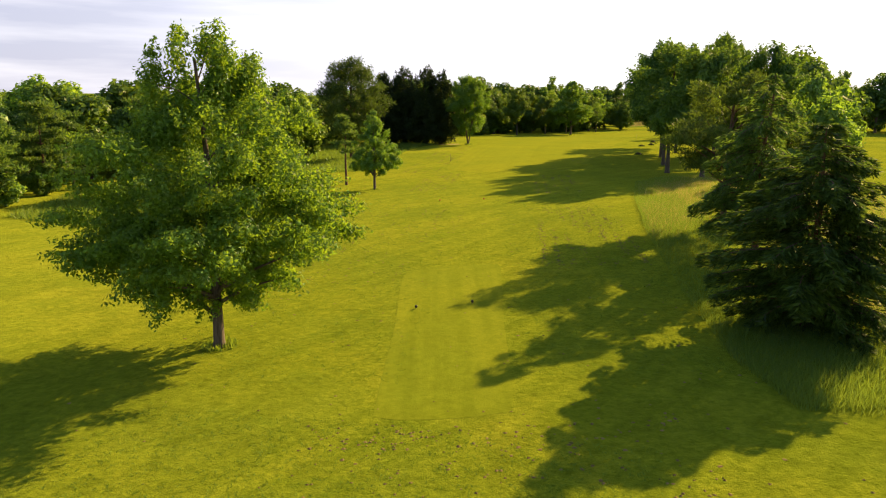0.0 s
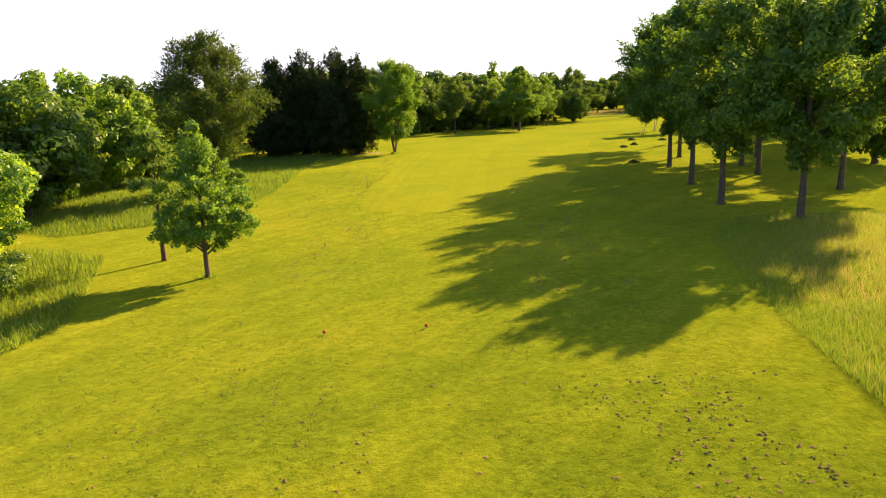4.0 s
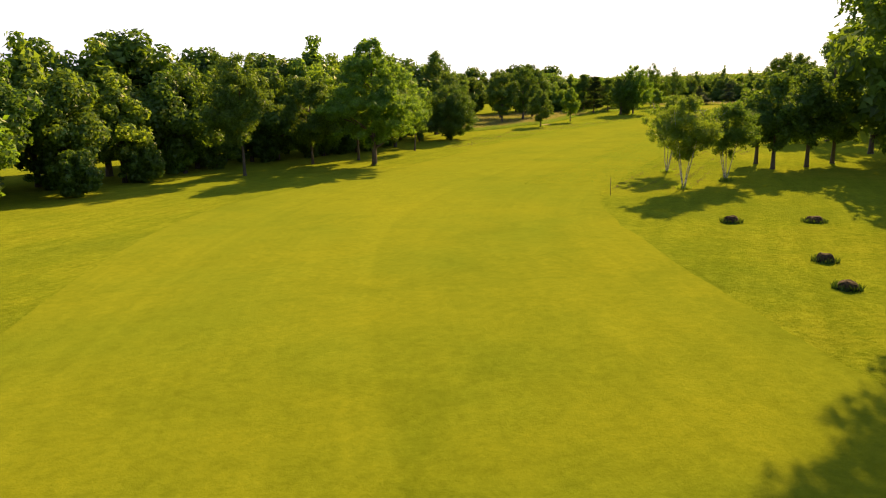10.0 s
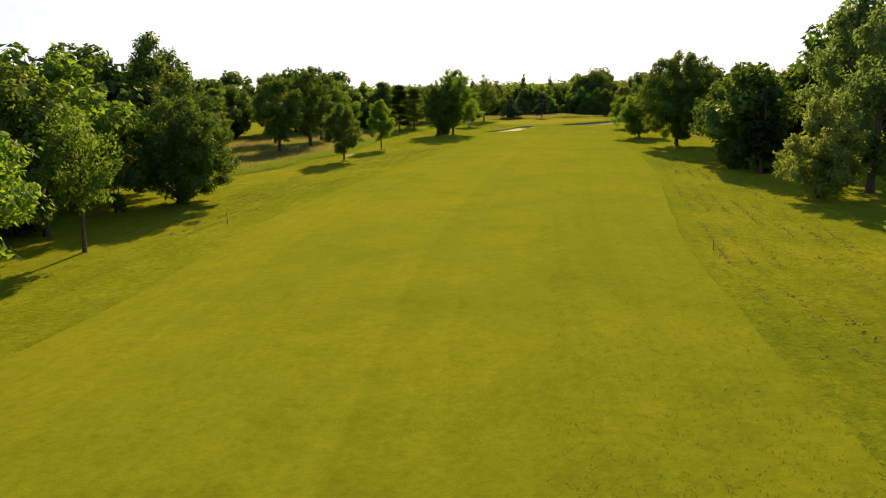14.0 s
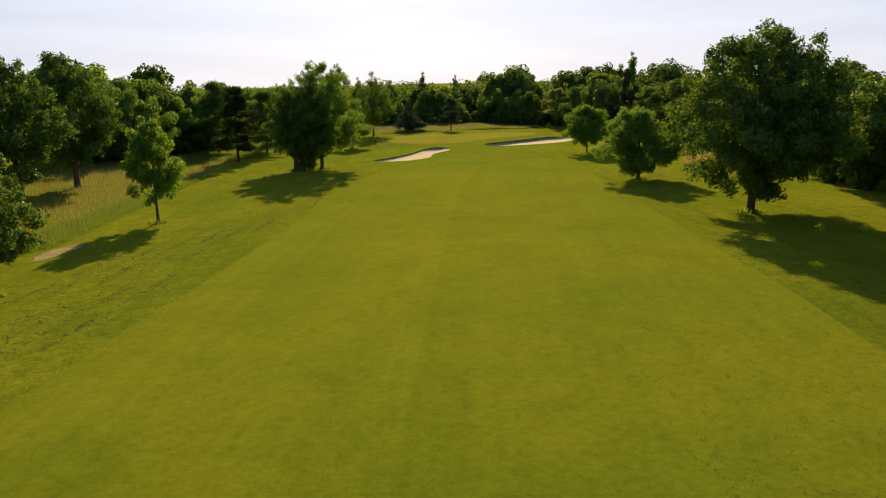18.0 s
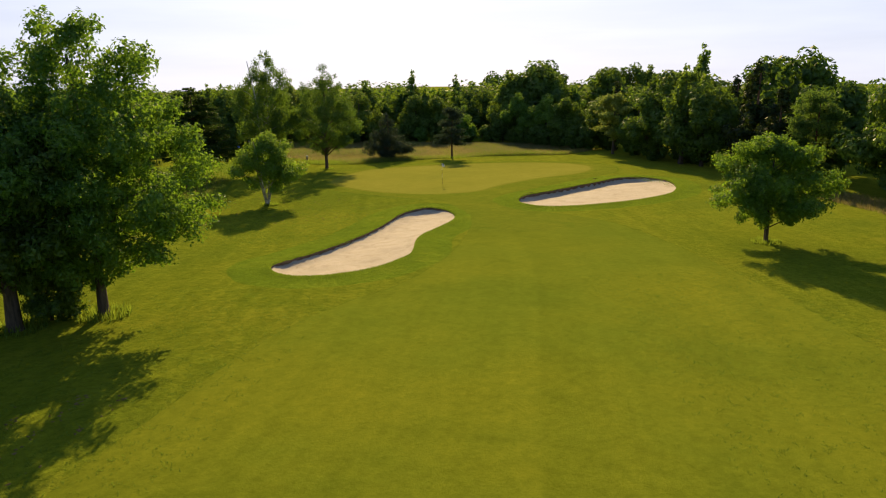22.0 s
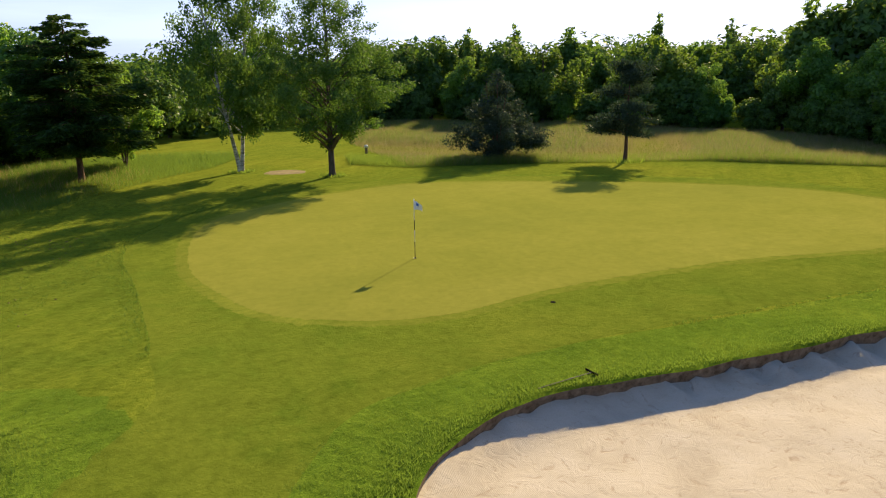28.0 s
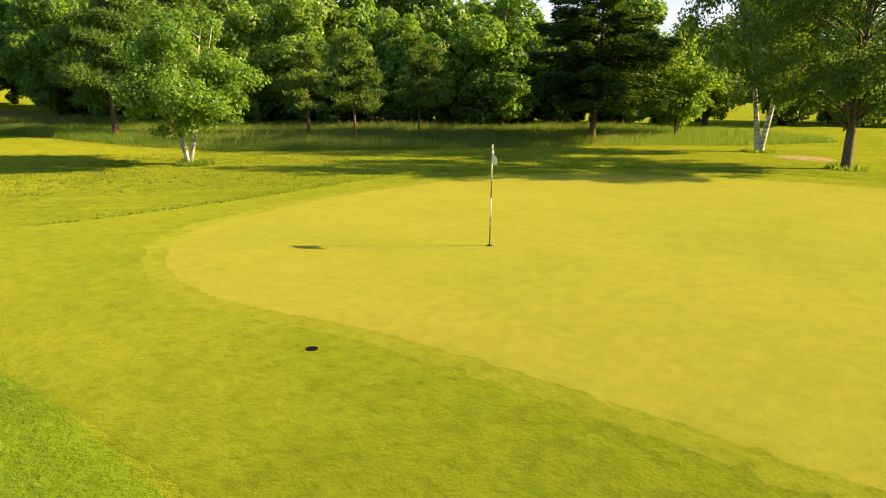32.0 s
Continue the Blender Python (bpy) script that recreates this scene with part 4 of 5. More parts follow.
broadleaf("juniper_bush", "dark grey-green conifer bush", 185.1, 315.2, 6.6, 8.2, 103, GREYISH, PINE_BARK, base=0.02, peak=0.18, sharp=0.9, lobes=95, lobe=0.085, leaf=0.26, cover=0.75, narrow=0.3, stems=3, girth=0.1, limbs=24)
pine("dwarf_pine", "small open grey-green pine in meadow grass", 192.6, 309.4, 6.9, 5.6, 104, foliage=GREYISH, base=0.3, tiers=6, leaf=0.3, cover=0.5, girth=0.15)
broadleaf("pale_shrub", "tall shrub with pale flowering foliage at the wood's edge", 212, 294, 9.4, 8.4, 105, PALE, base=0.2, peak=0.5, lobes=60, leaf=0.36, flat=0.5)
spruce("black_pine", "dark pine with level boughs and a leaning bare trunk", 156.4, 316.9, 10.2, 11.6, 106, DARK_PINE, base=0.22, tiers=13, per=12, rise=0.2, droop=0.15, leaf=0.34, cover=2.2, narrow=0.26, taper=0.52, girth=0.2, hang=0.4, lean=0.03)
for k, (x, y, h, w) in enumerate([(148.6, 304.6, 5.8, 3.2), (147.2, 311.2, 6.0, 3.8), (142.6, 306, 5.5, 3.0)]):
    pine("young_pine", "small sparse pine standing in long grass", x, y, h, w, 107 + k, base=0.34, tiers=7, leaf=0.28, cover=0.55, girth=0.09, group="young pines", pad=0.15)
broadleaf("hazel_tree", "bright fresh-green hazel behind a dark pine", 158.8, 323.5, 7.6, 6.4, 113, LIME, base=0.06, peak=0.4, sharp=0.5, lobes=110, lobe=0.085, leaf=0.24, cover=0.7, stems=3, girth=0.09)
pine("pine_tree", "dark pine beside the mown grass", 135.8, 297, 9.5, 7, 111, base=0.24, tiers=9, leaf=0.36)
pine("pine_tree", "dark pine at the edge of the course", 131, 303, 10.5, 7.5, 112, base=0.2, tiers=9, leaf=0.36)

# ---- woods: ten kinds of tree, each copied along the belts ----
def wood_kinds(fine):
    """The ten kinds: fine scales the leaves, smaller where the camera comes near."""
    leafy_tree = dict(lobes=46, lobe=0.125, narrow=0.9, corners=3)
    return [
        broadleaf("wood_tree", "dark green broadleaf tree in the wood", 60, 420, 10, 10, 200, OAK, base=0.1, sharp=0.45, leaf=0.6 * fine, cover=0.62, **leafy_tree),
        broadleaf("wood_tree", "round-crowned broadleaf tree in the wood", 70, 430, 10, 10.5, 201, OAK, base=0.08, peak=0.45, sharp=0.4, leaf=0.6 * fine, cover=0.62, **leafy_tree),
        broadleaf("wood_tree", "fresh green broadleaf tree in the wood", 80, 420, 10, 9.6, 202, LIME, base=0.08, peak=0.4, sharp=0.45, leaf=0.5 * fine, cover=0.7, **leafy_tree),
        broadleaf("wood_tree", "yellow-green broadleaf tree in the wood", 90, 430, 10, 9.6, 203, YELLOW, base=0.06, peak=0.4, sharp=0.42, leaf=0.5 * fine, cover=0.7, **leafy_tree),
        broadleaf("wood_tree", "light green airy tree in the wood", 100, 420, 10, 7.4, 204, BIRCH, base=0.12, peak=0.4, sharp=0.7, leaf=0.6 * fine, cover=0.62, **leafy_tree),
        pine("wood_pine", "dark pine in the wood", 110, 430, 10, 6.6, 205, base=0.2, tiers=9, leaf=0.6 * fine),
        broadleaf("wood_conifer", "dense dark conifer in the wood", 120, 420, 10, 5.6, 206, DARK, PINE_BARK, base=0.04, peak=0.25, sharp=0.8, lobes=50, lobe=0.12, leaf=0.55 * fine, narrow=0.6, corners=3, limbs=0),
        broadleaf("poplar_tree", "slender tall poplar rising above the wood", 130, 430, 10, 3.2, 207, BIRCH, base=0.1, peak=0.4, sharp=0.7, lobes=40, lobe=0.2, leaf=0.45 * fine, cover=0.5, narrow=0.9, corners=3),
        broadleaf("wood_bush", "low dense bush at the wood's edge", 140, 420, 10, 13, 208, OAK, base=0.0, peak=0.4, sharp=0.45, leaf=0.9 * fine, cover=0.76, limbs=0, **leafy_tree),
        broadleaf("wood_bush", "low bright green bush at the wood's edge", 150, 430, 10, 13, 209, LIME, base=0.0, peak=0.4, sharp=0.45, leaf=0.9 * fine, cover=0.76, limbs=0, **leafy_tree),
    ]


COARSE, KINDS, FINE = wood_kinds(1.05), wood_kinds(0.82), wood_kinds(0.64)
wood_rng = np.random.default_rng(77)


def plant(kind, x, y, h, wide=1.0, grade=KINDS):
    ob = copy_thing(grade[kind], pose(x, y, float(lie(x, y)) - 0.1, 0, 0, wood_rng.random() * 360))
    ob.scale = (h / 10 * wide, h / 10 * wide, h / 10)
    return ob


def belt(line, depth, gap, h, kinds, bushes=0.0, side=1, climb=0.12, near=KINDS):
    """Trees along a line and behind it; side: +1 to the left of the line's course."""
    p = np.array(line, float)
    seg = np.linalg.norm(np.diff(p, axis=0), axis=1)
    run = np.r_[0, np.cumsum(seg)]
    for row in range(max(1, int(depth / gap))):
        for s in np.arange(gap * 0.5 * (row % 2), run[-1], gap):
            s = s + wood_rng.uniform(-0.3, 0.3) * gap
            x, y = np.interp(s, run, p[:, 0]), np.interp(s, run, p[:, 1])
            i = min(max(int(np.searchsorted(run, s)) - 1, 0), len(seg) - 1)
            nx, ny = -(p[i + 1, 1] - p[i, 1]) / seg[i] * side, (p[i + 1, 0] - p[i, 0]) / seg[i] * side
            off = row * gap + wood_rng.uniform(-0.25, 0.35) * gap
            x, y = x + nx * off, y + ny * off
            k = int(wood_rng.choice(kinds))
            plant(k, x, y, h * wood_rng.uniform(0.8, 1.12) * (1 + climb * row), wood_rng.uniform(0.9, 1.15), near if row == 0 else COARSE if row > 1 or near is KINDS else KINDS)
            if row == 0 and wood_rng.random() < bushes:
                plant(int(wood_rng.choice((8, 8, 9))), x + nx * 0.3 + wood_rng.uniform(-1.5, 1.5), y + ny * 0.3 + wood_rng.uniform(-1.5, 1.5), wood_rng.uniform(2.2, 3.8))


belt([(-38, 52), (-40, 75), (-32, 92)], 14, 7, 9.3, [5, 5, 0, 2, 3], 0.8)
belt([(-54, 76), (-42, 83), (-29, 90)], 12, 6, 9.4, [0, 1, 5, 2, 0], 0.8)
belt([(-19.5, 74.5), (-23, 79), (-28, 85)], 8, 5, 8.6, [3, 2, 0, 3], 0.5)
broadleaf("laurel_bush", "broad rounded evergreen bush at a thicket's edge", -17.0, 66.4, 4.4, 6.6, 130, OAK, base=0.0, peak=0.4, sharp=0.42, lobes=80, lobe=0.085, leaf=0.19, cover=0.8, stems=4, girth=0.07, limbs=8, category="bush")
broadleaf("thicket_tree", "bright green tree rising from a thicket", -20.2, 71.2, 8.4, 9.6, 131, MAPLE, base=0.04, peak=0.4, sharp=0.5, lobes=130, lobe=0.085, leaf=0.27, cover=0.75, limbs=20, group="thicket beside the tee")
broadleaf("thicket_tree", "yellow-green tree in a thicket", -25.0, 67.5, 7.5, 8.8, 132, YELLOW, base=0.04, peak=0.4, sharp=0.5, lobes=110, lobe=0.09, leaf=0.28, cover=0.75, limbs=20, group="thicket beside the tee")
belt([(-24, 92), (-22, 115), (-20, 140), (-8, 148)], 14, 7, 9.8, [3, 2, 0, 1, 0], 0.6, 1, 0.1)
belt([(-6, 158), (0, 175), (9, 189), (22, 203), (36, 207), (46, 218)], 15, 6.5, 11, [0, 1, 2, 0, 4, 0], 1.0, 1, 0.3, FINE)
for x, y, h in [(1, 196, 14), (9, 203, 14.5), (19, 207, 13), (24, 212, 13.6), (31, 217, 13), (50, 229, 13.2), (-4, 186, 13.5), (27, 214, 13), (-7, 172, 13)]:
    plant(int(wood_rng.choice((0, 1, 2))), x, y, h)
for x, y, h in [(10, 186, 4), (17, 196, 4.2), (23, 202, 4.4), (29, 205, 4.6), (38, 209, 4), (5, 177, 4), (43, 215, 3.5), (34, 207, 4.5)]:
    plant(8, x, y, h)
belt([(46, 224), (52, 250), (60, 272), (78, 292), (108, 302), (122, 308), (137, 320)], 16, 8, 11, [0, 1, 2, 0, 4], 0.5, 1, 0.2)
belt([(100, 195), (112, 203), (118, 206), (124, 205), (134, 204)], 10, 5.5, 10.0, [1, 6, 0, 1, 6], 0.9, -1)
belt([(134, 206), (150, 222), (166, 232), (178, 243), (188, 256), (199, 273), (208, 286), (219, 298)], 16, 6.5, 10.6, [0, 6, 1, 0, 5], 0.9, -1, 0.12, FINE)
belt([(219, 300), (222, 322), (217, 334)], 8, 6, 8.2, [0, 1, 2, 3, 0], 1.0, -1, 0.12, FINE)
belt([(217, 334), (212, 342), (194, 358), (176, 362), (162, 346), (154, 332)], 12, 7, 9.2, [0, 1, 1, 2, 0], 0.9, -1, 0.12, FINE)
belt([(152, 330), (146, 321), (138, 314), (126, 305), (112, 300)], 14, 6, 9.7, [3, 2, 3, 3, 2], 0.9, -1, 0.12, FINE)
belt([(153, 334), (147, 325), (138, 318), (126, 309), (112, 304)], 3, 3, 4.6, [8, 8, 9], 0.0, -1)
belt([(217, 301), (220, 322), (215, 333), (210, 340), (193, 355), (177, 359), (164, 345)], 3, 3, 4.0, [8, 8, 9, 8], 0.0, -1)
belt([(226, 300), (236, 318), (232, 342), (212, 362), (188, 380)], 8, 7.5, 10.2, [1, 4, 0, 4], 0.0, -1)
SKYLINE = [(7, 257, 299.5, 19), (7, 260, 301.5, 17), (1, 278, 369, 15.5), (0, 285, 366, 14.5), (1, 388, 384, 21), (0, 379, 389, 19), (4, 398, 380, 20), (1, 216, 269.4, 14.8), (0, 222, 275, 14), (1, 231, 320, 15.4), (4, 227, 325, 13.5), (4, 219, 340, 10.5), (1, 206, 352, 11), (1, 197, 360, 11.3)]
REAR_TREES = [(1, 190, 364, 11), (7, 211, 362, 13.5), (7, 203.5, 279.5, 13), (6, 196, 268, 13), (1, 234, 323, 15.5), (1, 241, 327, 16), (0, 252, 318, 14), (4, 262, 312, 13), (4, 214, 352, 12), (7, 205, 365, 13), (7, 190, 372, 12), (0, 117.5, 194.3, 16), (0, 128, 196, 14), (1, 124, 190, 15)]
EDGE_TREES = [(6, 112, 195.5, 11), (6, 115, 199, 10.5), (1, 74, 155, 20), (1, 82, 160, 18), (0, 64, 130, 14), (0, 58, 118, 14), (1, 54, 104, 15), (7, 232, 356, 15), (7, 240, 350, 14)]
for k, x, y, h in SKYLINE + REAR_TREES + EDGE_TREES:
    plant(k, x, y, h)
# the first of each kind joins the wood behind the meadow
for k, ob in enumerate(COARSE + KINDS + FINE):
    x, y = 226 + 7 * (k % 10) - 2 * (k // 10), 352 + (k % 3) * 7 - 4 * (k % 10) + 9 * (k // 10)
    ob.location = (x, y, float(lie(x, y)))
    if k % 10 > 7:
        ob.scale = (0.4, 0.4, 0.4)

# far woods that close the view
far_rng = np.random.default_rng(5)
for rings, leaf, cover in (((215, 260), 0.95, 0.45), ((330, 430, 600), 1.7, 0.6)):
    lobes = []
    for ang in np.arange(-10, 180, 0.6):
        for ring in rings:
            a, r = radians(ang + far_rng.uniform(-0.3, 0.3)), ring * far_rng.uniform(0.92, 1.08)
            x, y = 95 + r * math.cos(a), 200 + r * math.sin(a)
            if far_rng.random() < 0.85:
                size = far_rng.uniform(3.2, 5.5) * (1 + ring / 1500)
                lobes.append((x, y, float(lie(x, y)) + far_rng.uniform(2.0, 9.5 - size * 0.4), size))
    v, f = leaf_cloud(far_rng, lobes, leaf, cover, 0.9, 1.0, corners=3, sprays=0.0)
    tagged(new("far_woods", fast_mesh("far_woods", v, f, OAK)), "distant belt of dark green woodland", "woodland", kind="stuff")


# ---- long grass ----
def long_grass(name, label, loop, per_metre, height, mat, seed, wide=1.5, drifts=0.0):
    """Upright blades in an outline: slim bent triangles, with feathery heads on some."""
    rng = np.random.default_rng(seed)
    loop = np.array(loop, float)
    (x0, y0), (x1, y1) = loop.min(0), loop.max(0)
    n = int((x1 - x0) * (y1 - y0) * per_metre)
    x, y = rng.uniform(x0, x1, n), rng.uniform(y0, y1, n)
    keep = inside(x, y, loop)
    x, y = x[keep], y[keep]
    drift = 0.5 + 0.25 * np.sin(x * 0.31 + 1.3 * np.sin(y * 0.23)) + 0.25 * np.sin(y * 0.27 + 2.1 * np.sin(x * 0.17))
    keep = drift + rng.normal(0, 0.12, len(x)) > drifts
    x, y, drift = x[keep], y[keep], drift[keep]
    h = height * (0.55 + 0.6 * drift) * rng.uniform(0.45, 1.3, len(x))
    a = rng.random(len(x)) * 6.283
    w = rng.uniform(0.006, 0.02, len(x)) * (0.8 + h) * wide
    bend = h[:, None] * rng.normal(0, 0.42, (len(x), 2))
    z = lie(x, y)
    sx, sy = np.cos(a) * w, np.sin(a) * w
    v = np.stack([np.stack([x - sx, y - sy, z - 0.03], -1), np.stack([x + sx, y + sy, z - 0.03], -1), np.stack([x + bend[:, 0], y + bend[:, 1], z + h], -1)], 1)
    return tagged(new(name, fast_mesh(name, v.reshape(-1, 3), np.arange(3 * len(x)).reshape(-1, 3), mat)), label, "long grass", kind="stuff")


long_grass("long_grass", "tall green and straw rough grass under conifers", [(10.4, 19), (10, 23), (10.8, 31), (12.6, 43), (15.5, 57), (19, 69.5), (24, 76), (40, 76), (44, 40), (34, 16), (18, 17)], 130, 0.36, LONG_GRASS, 301, 0.5)
long_grass("long_grass", "thick soft grass along the mown tee", [(10.4, 19), (10, 23), (10.8, 31), (12.6, 43), (15.5, 57), (19, 57), (17, 43), (15.5, 30), (15, 19)], 260, 0.36, LONG_GRASS, 310, 0.5)
long_grass("seed_heads", "straw-coloured seeding grass among rough green grass", [(11, 28), (12.8, 43), (15.7, 57), (19.2, 69.5), (24, 75), (39, 75), (43, 40), (30, 26), (20, 24)], 90, 0.38, HAY, 311, 0.5, 0.42)
long_grass("long_grass", "tall green rough grass before a thicket", [(-9.4, 89), (-7.6, 99), (-5.9, 119), (-3.6, 128), (0, 137), (-16, 140), (-30, 110), (-26, 88), (-20, 84)], 55, 0.55, LONG_GRASS, 302)
long_grass("long_grass", "tall green rough grass beside shrubs", [(-16, 52.7), (-13, 56.8), (-11.2, 64), (-14, 76), (-20, 80), (-36, 70), (-34, 54), (-24, 50)], 60, 0.55, LONG_GRASS, 303)
long_grass("meadow_grass", "tall straw-coloured meadow grass behind the green", [(177.4, 313.6), (187, 311.2), (198, 307.2), (207, 299), (219, 300), (222, 322), (212, 342), (194, 356), (184, 350), (178, 332)], 120, 0.62, HAY, 304, 0.55)
long_grass("long_grass", "drifts of green weeds and grass in the meadow", [(177.4, 313.6), (187, 311.2), (198, 307.2), (207, 299), (219, 300), (222, 322), (212, 342), (194, 356), (184, 350), (178, 332)], 90, 0.6, LONG_GRASS, 312, 0.65, 0.5)
long_grass("long_grass", "tall green grass before a wood", [(134.4, 293.8), (142.5, 295.5), (148, 298.8), (152.6, 304.2), (158, 311.6), (161.6, 316.6), (164.4, 319.6), (168, 327), (158, 331), (140, 316), (126, 304), (118, 292), (126, 290)], 190, 0.5, LONG_GRASS, 305, 0.55)
long_grass("meadow_grass", "rough meadow grass under scattered trees", [(60, 232), (72, 238), (80, 246), (89, 251), (113, 276), (130, 296), (124, 306), (100, 298), (76, 288), (62, 268)], 30, 0.5, HAY, 306, 0.9)
long_grass("long_grass", "green grass and weeds along the meadow's near edge", [(177.4, 313.4), (187, 311), (198, 307), (207, 298.8), (210, 302), (200, 311), (188, 315), (179, 318), (175, 322), (174, 317)], 240, 0.5, LONG_GRASS, 307, 0.5)
long_grass("seed_heads", "pinkish seed heads above the meadow grass", [(178, 316), (187, 313.5), (198, 309), (207, 301), (217, 303), (219, 318), (208, 330), (190, 336), (180, 330)], 30, 0.62, PINK_HEADS, 308, 0.8, 0.4)
long_grass("seed_heads", "pale seed heads above long grass before a wood", [(142.5, 296.5), (148, 300), (152.6, 306), (158, 313), (161, 319), (154, 326), (140, 312), (130, 300)], 14, 0.65, HAY, 309, 0.8)

long_grass("long_grass", "thick green grass along the edge of a meadow", [(59.5, 231.5), (72, 237.5), (80, 245.5), (89, 250.5), (113.4, 275.6), (111.5, 277.5), (87, 253.5), (78, 248.5), (70, 240.5), (58.5, 234)], 170, 0.5, LONG_GRASS, 314, 0.6)
long_grass("meadow_grass", "straw-coloured rough grass before a dark wood", [(146, 224), (152, 230), (158, 235), (168, 240), (178, 246), (186, 256), (183, 258.5), (173, 248), (163, 242), (153, 237), (144, 229)], 60, 0.5, HAY, 313, 1.2)


# ---- the flag and small things ----
def lathe(profile, sides=16):
    """A solid turned round the z axis: profile is a list of (radius, height)."""
    bm = bmesh.new()
    rings = [[bm.verts.new((r * math.cos(k * 6.28318 / sides), r * math.sin(k * 6.28318 / sides), z)) for k in range(sides)] for r, z in profile]
    for a, b in zip(rings, rings[1:]):
        for k in range(sides):
            bm.faces.new((a[k], a[(k + 1) % sides], b[(k + 1) % sides], b[k]))
    bm.faces.new(rings[0][::-1]), bm.faces.new(rings[-1])
    return bm


def put(ob, x, y, turn=0.0, lift=0.0):
    ob.matrix_basis = pose(x, y, float(lie(x, y)) + lift, 0, 0, turn)
    return ob


flag = tagged(new("flagstick"), "white and black striped flagstick with a small white flag", "flagstick")
for z0, z1, mat, name in ((0.0, 0.62, BLACK, "dark_band"), (0.62, 1.05, WHITE, "white_band"), (1.05, 1.42, BLACK, "dark_band"), (1.42, 2.15, WHITE, "white_band")):
    part(name, bm_mesh(name, lathe([(0.013, z0), (0.013, z1)], 10), mat, True), flag)
part("tip", bm_mesh("tip", lathe([(0.013, 2.15), (0.02, 2.165), (0.012, 2.19), (0.003, 2.2)], 10), WHITE, True), flag)
cloth = []
for i in range(9):
    for j in range(7):
        u, v = i / 8, j / 6
        fall = u * u * 0.16
        cloth.append((u * 0.30, 0.035 * math.sin(u * 7 + v * 2.0) * (0.3 + u), 2.12 - v * 0.33 * (1 - 0.35 * u) - fall))
cells = [(i * 7 + j, (i + 1) * 7 + j, (i + 1) * 7 + j + 1, i * 7 + j + 1) for i in range(8) for j in range(6)]
banner = part("flag_cloth", fast_mesh("flag_cloth", cloth, cells, WHITE, True), flag, "limp white cloth with a dark blue mark")
# a few dark blue cells, set 6 mm off the white cloth
mark = [(c[0], c[1] - 0.006, c[2]) for c in cloth]
part("mark", fast_mesh("mark", mark, [cells[i * 6 + j] for i in range(2, 5) for j in range(1, 3)], BLUE), banner, "dark blue patch")
put(flag, 169.4, 290.25, -40, 0.02)
cup = tagged(new("hole_cup", bm_mesh("hole_cup", lathe([(0.054, 0.0), (0.062, 0.006), (0.07, 0.006), (0.07, 0.0)], 24), BLACK)), "dark hole cup at the foot of the flagstick", "hole")
put(cup, 169.4, 290.25, 0, 0.021)


def tuft(bm_v, bm_f, rng, x, y, n, spread, h):
    """Blades of grass round a place."""
    for _ in range(n):
        a, r = rng.random() * 6.283, spread * math.sqrt(rng.random())
        px, py = x + r * math.cos(a), y + r * math.sin(a)
        z, hh, w, b = float(lie(px, py)), h * rng.uniform(0.5, 1.2), 0.02 + 0.03 * rng.random(), rng.random() * 6.283
        k = len(bm_v)
        lean = rng.normal(0, 0.3 * hh, 2)
        bm_v += [(px - w * math.cos(b), py - w * math.sin(b), z - 0.02), (px + w * math.cos(b), py + w * math.sin(b), z - 0.02), (px + lean[0], py + lean[1], z + hh)]
        bm_f.append((k, k + 1, k + 2))


small_rng = np.random.default_rng(12)
tv, tf = [], []
TEE_TUFTS = [(-8.7, 26, 260, 0.7, 0.22), (4.6, 132.4, 200, 0.7, 0.35), (34, 190.4, 120, 0.6, 0.3), (46.6, 135.3, 160, 0.6, 0.4), (48.9, 155.6, 160, 0.6, 0.35), (54.7, 157.6, 160, 0.6, 0.35), (54.8, 165.2, 160, 0.6, 0.3), (82.2, 240, 120, 0.6, 0.3), (97, 253.4, 140, 0.7, 0.3), (126.1, 220.2, 240, 1.0, 0.35), (138.4, 235.6, 240, 0.9, 0.4)]
GREEN_TUFTS = [(160.7, 255.0, 240, 0.9, 0.25), (150.6, 293.8, 420, 0.8, 0.24), (166.3, 316.9, 260, 0.9, 0.19), (171.5, 311.9, 320, 0.9, 0.22), (185.1, 315.2, 300, 2.8, 0.31), (192.6, 309.4, 260, 1.4, 0.31), (123.9, 273, 300, 1.2, 0.37), (127.2, 272.2, 300, 1.2, 0.37), (28.9, 92.9, 80, 0.5, 0.19), (32.7, 106, 80, 0.5, 0.19), (-6.9, 70.4, 80, 0.5, 0.15)]
for x, y, n, spread, h in TEE_TUFTS + GREEN_TUFTS:
    tuft(tv, tf, small_rng, x, y, n, spread, h)
tagged(new("trunk_tufts", fast_mesh("trunk_tufts", tv, tf, ROUGH_BLADES)), "unmown grass tufts round the tree trunks", "grass tufts", kind="stuff")


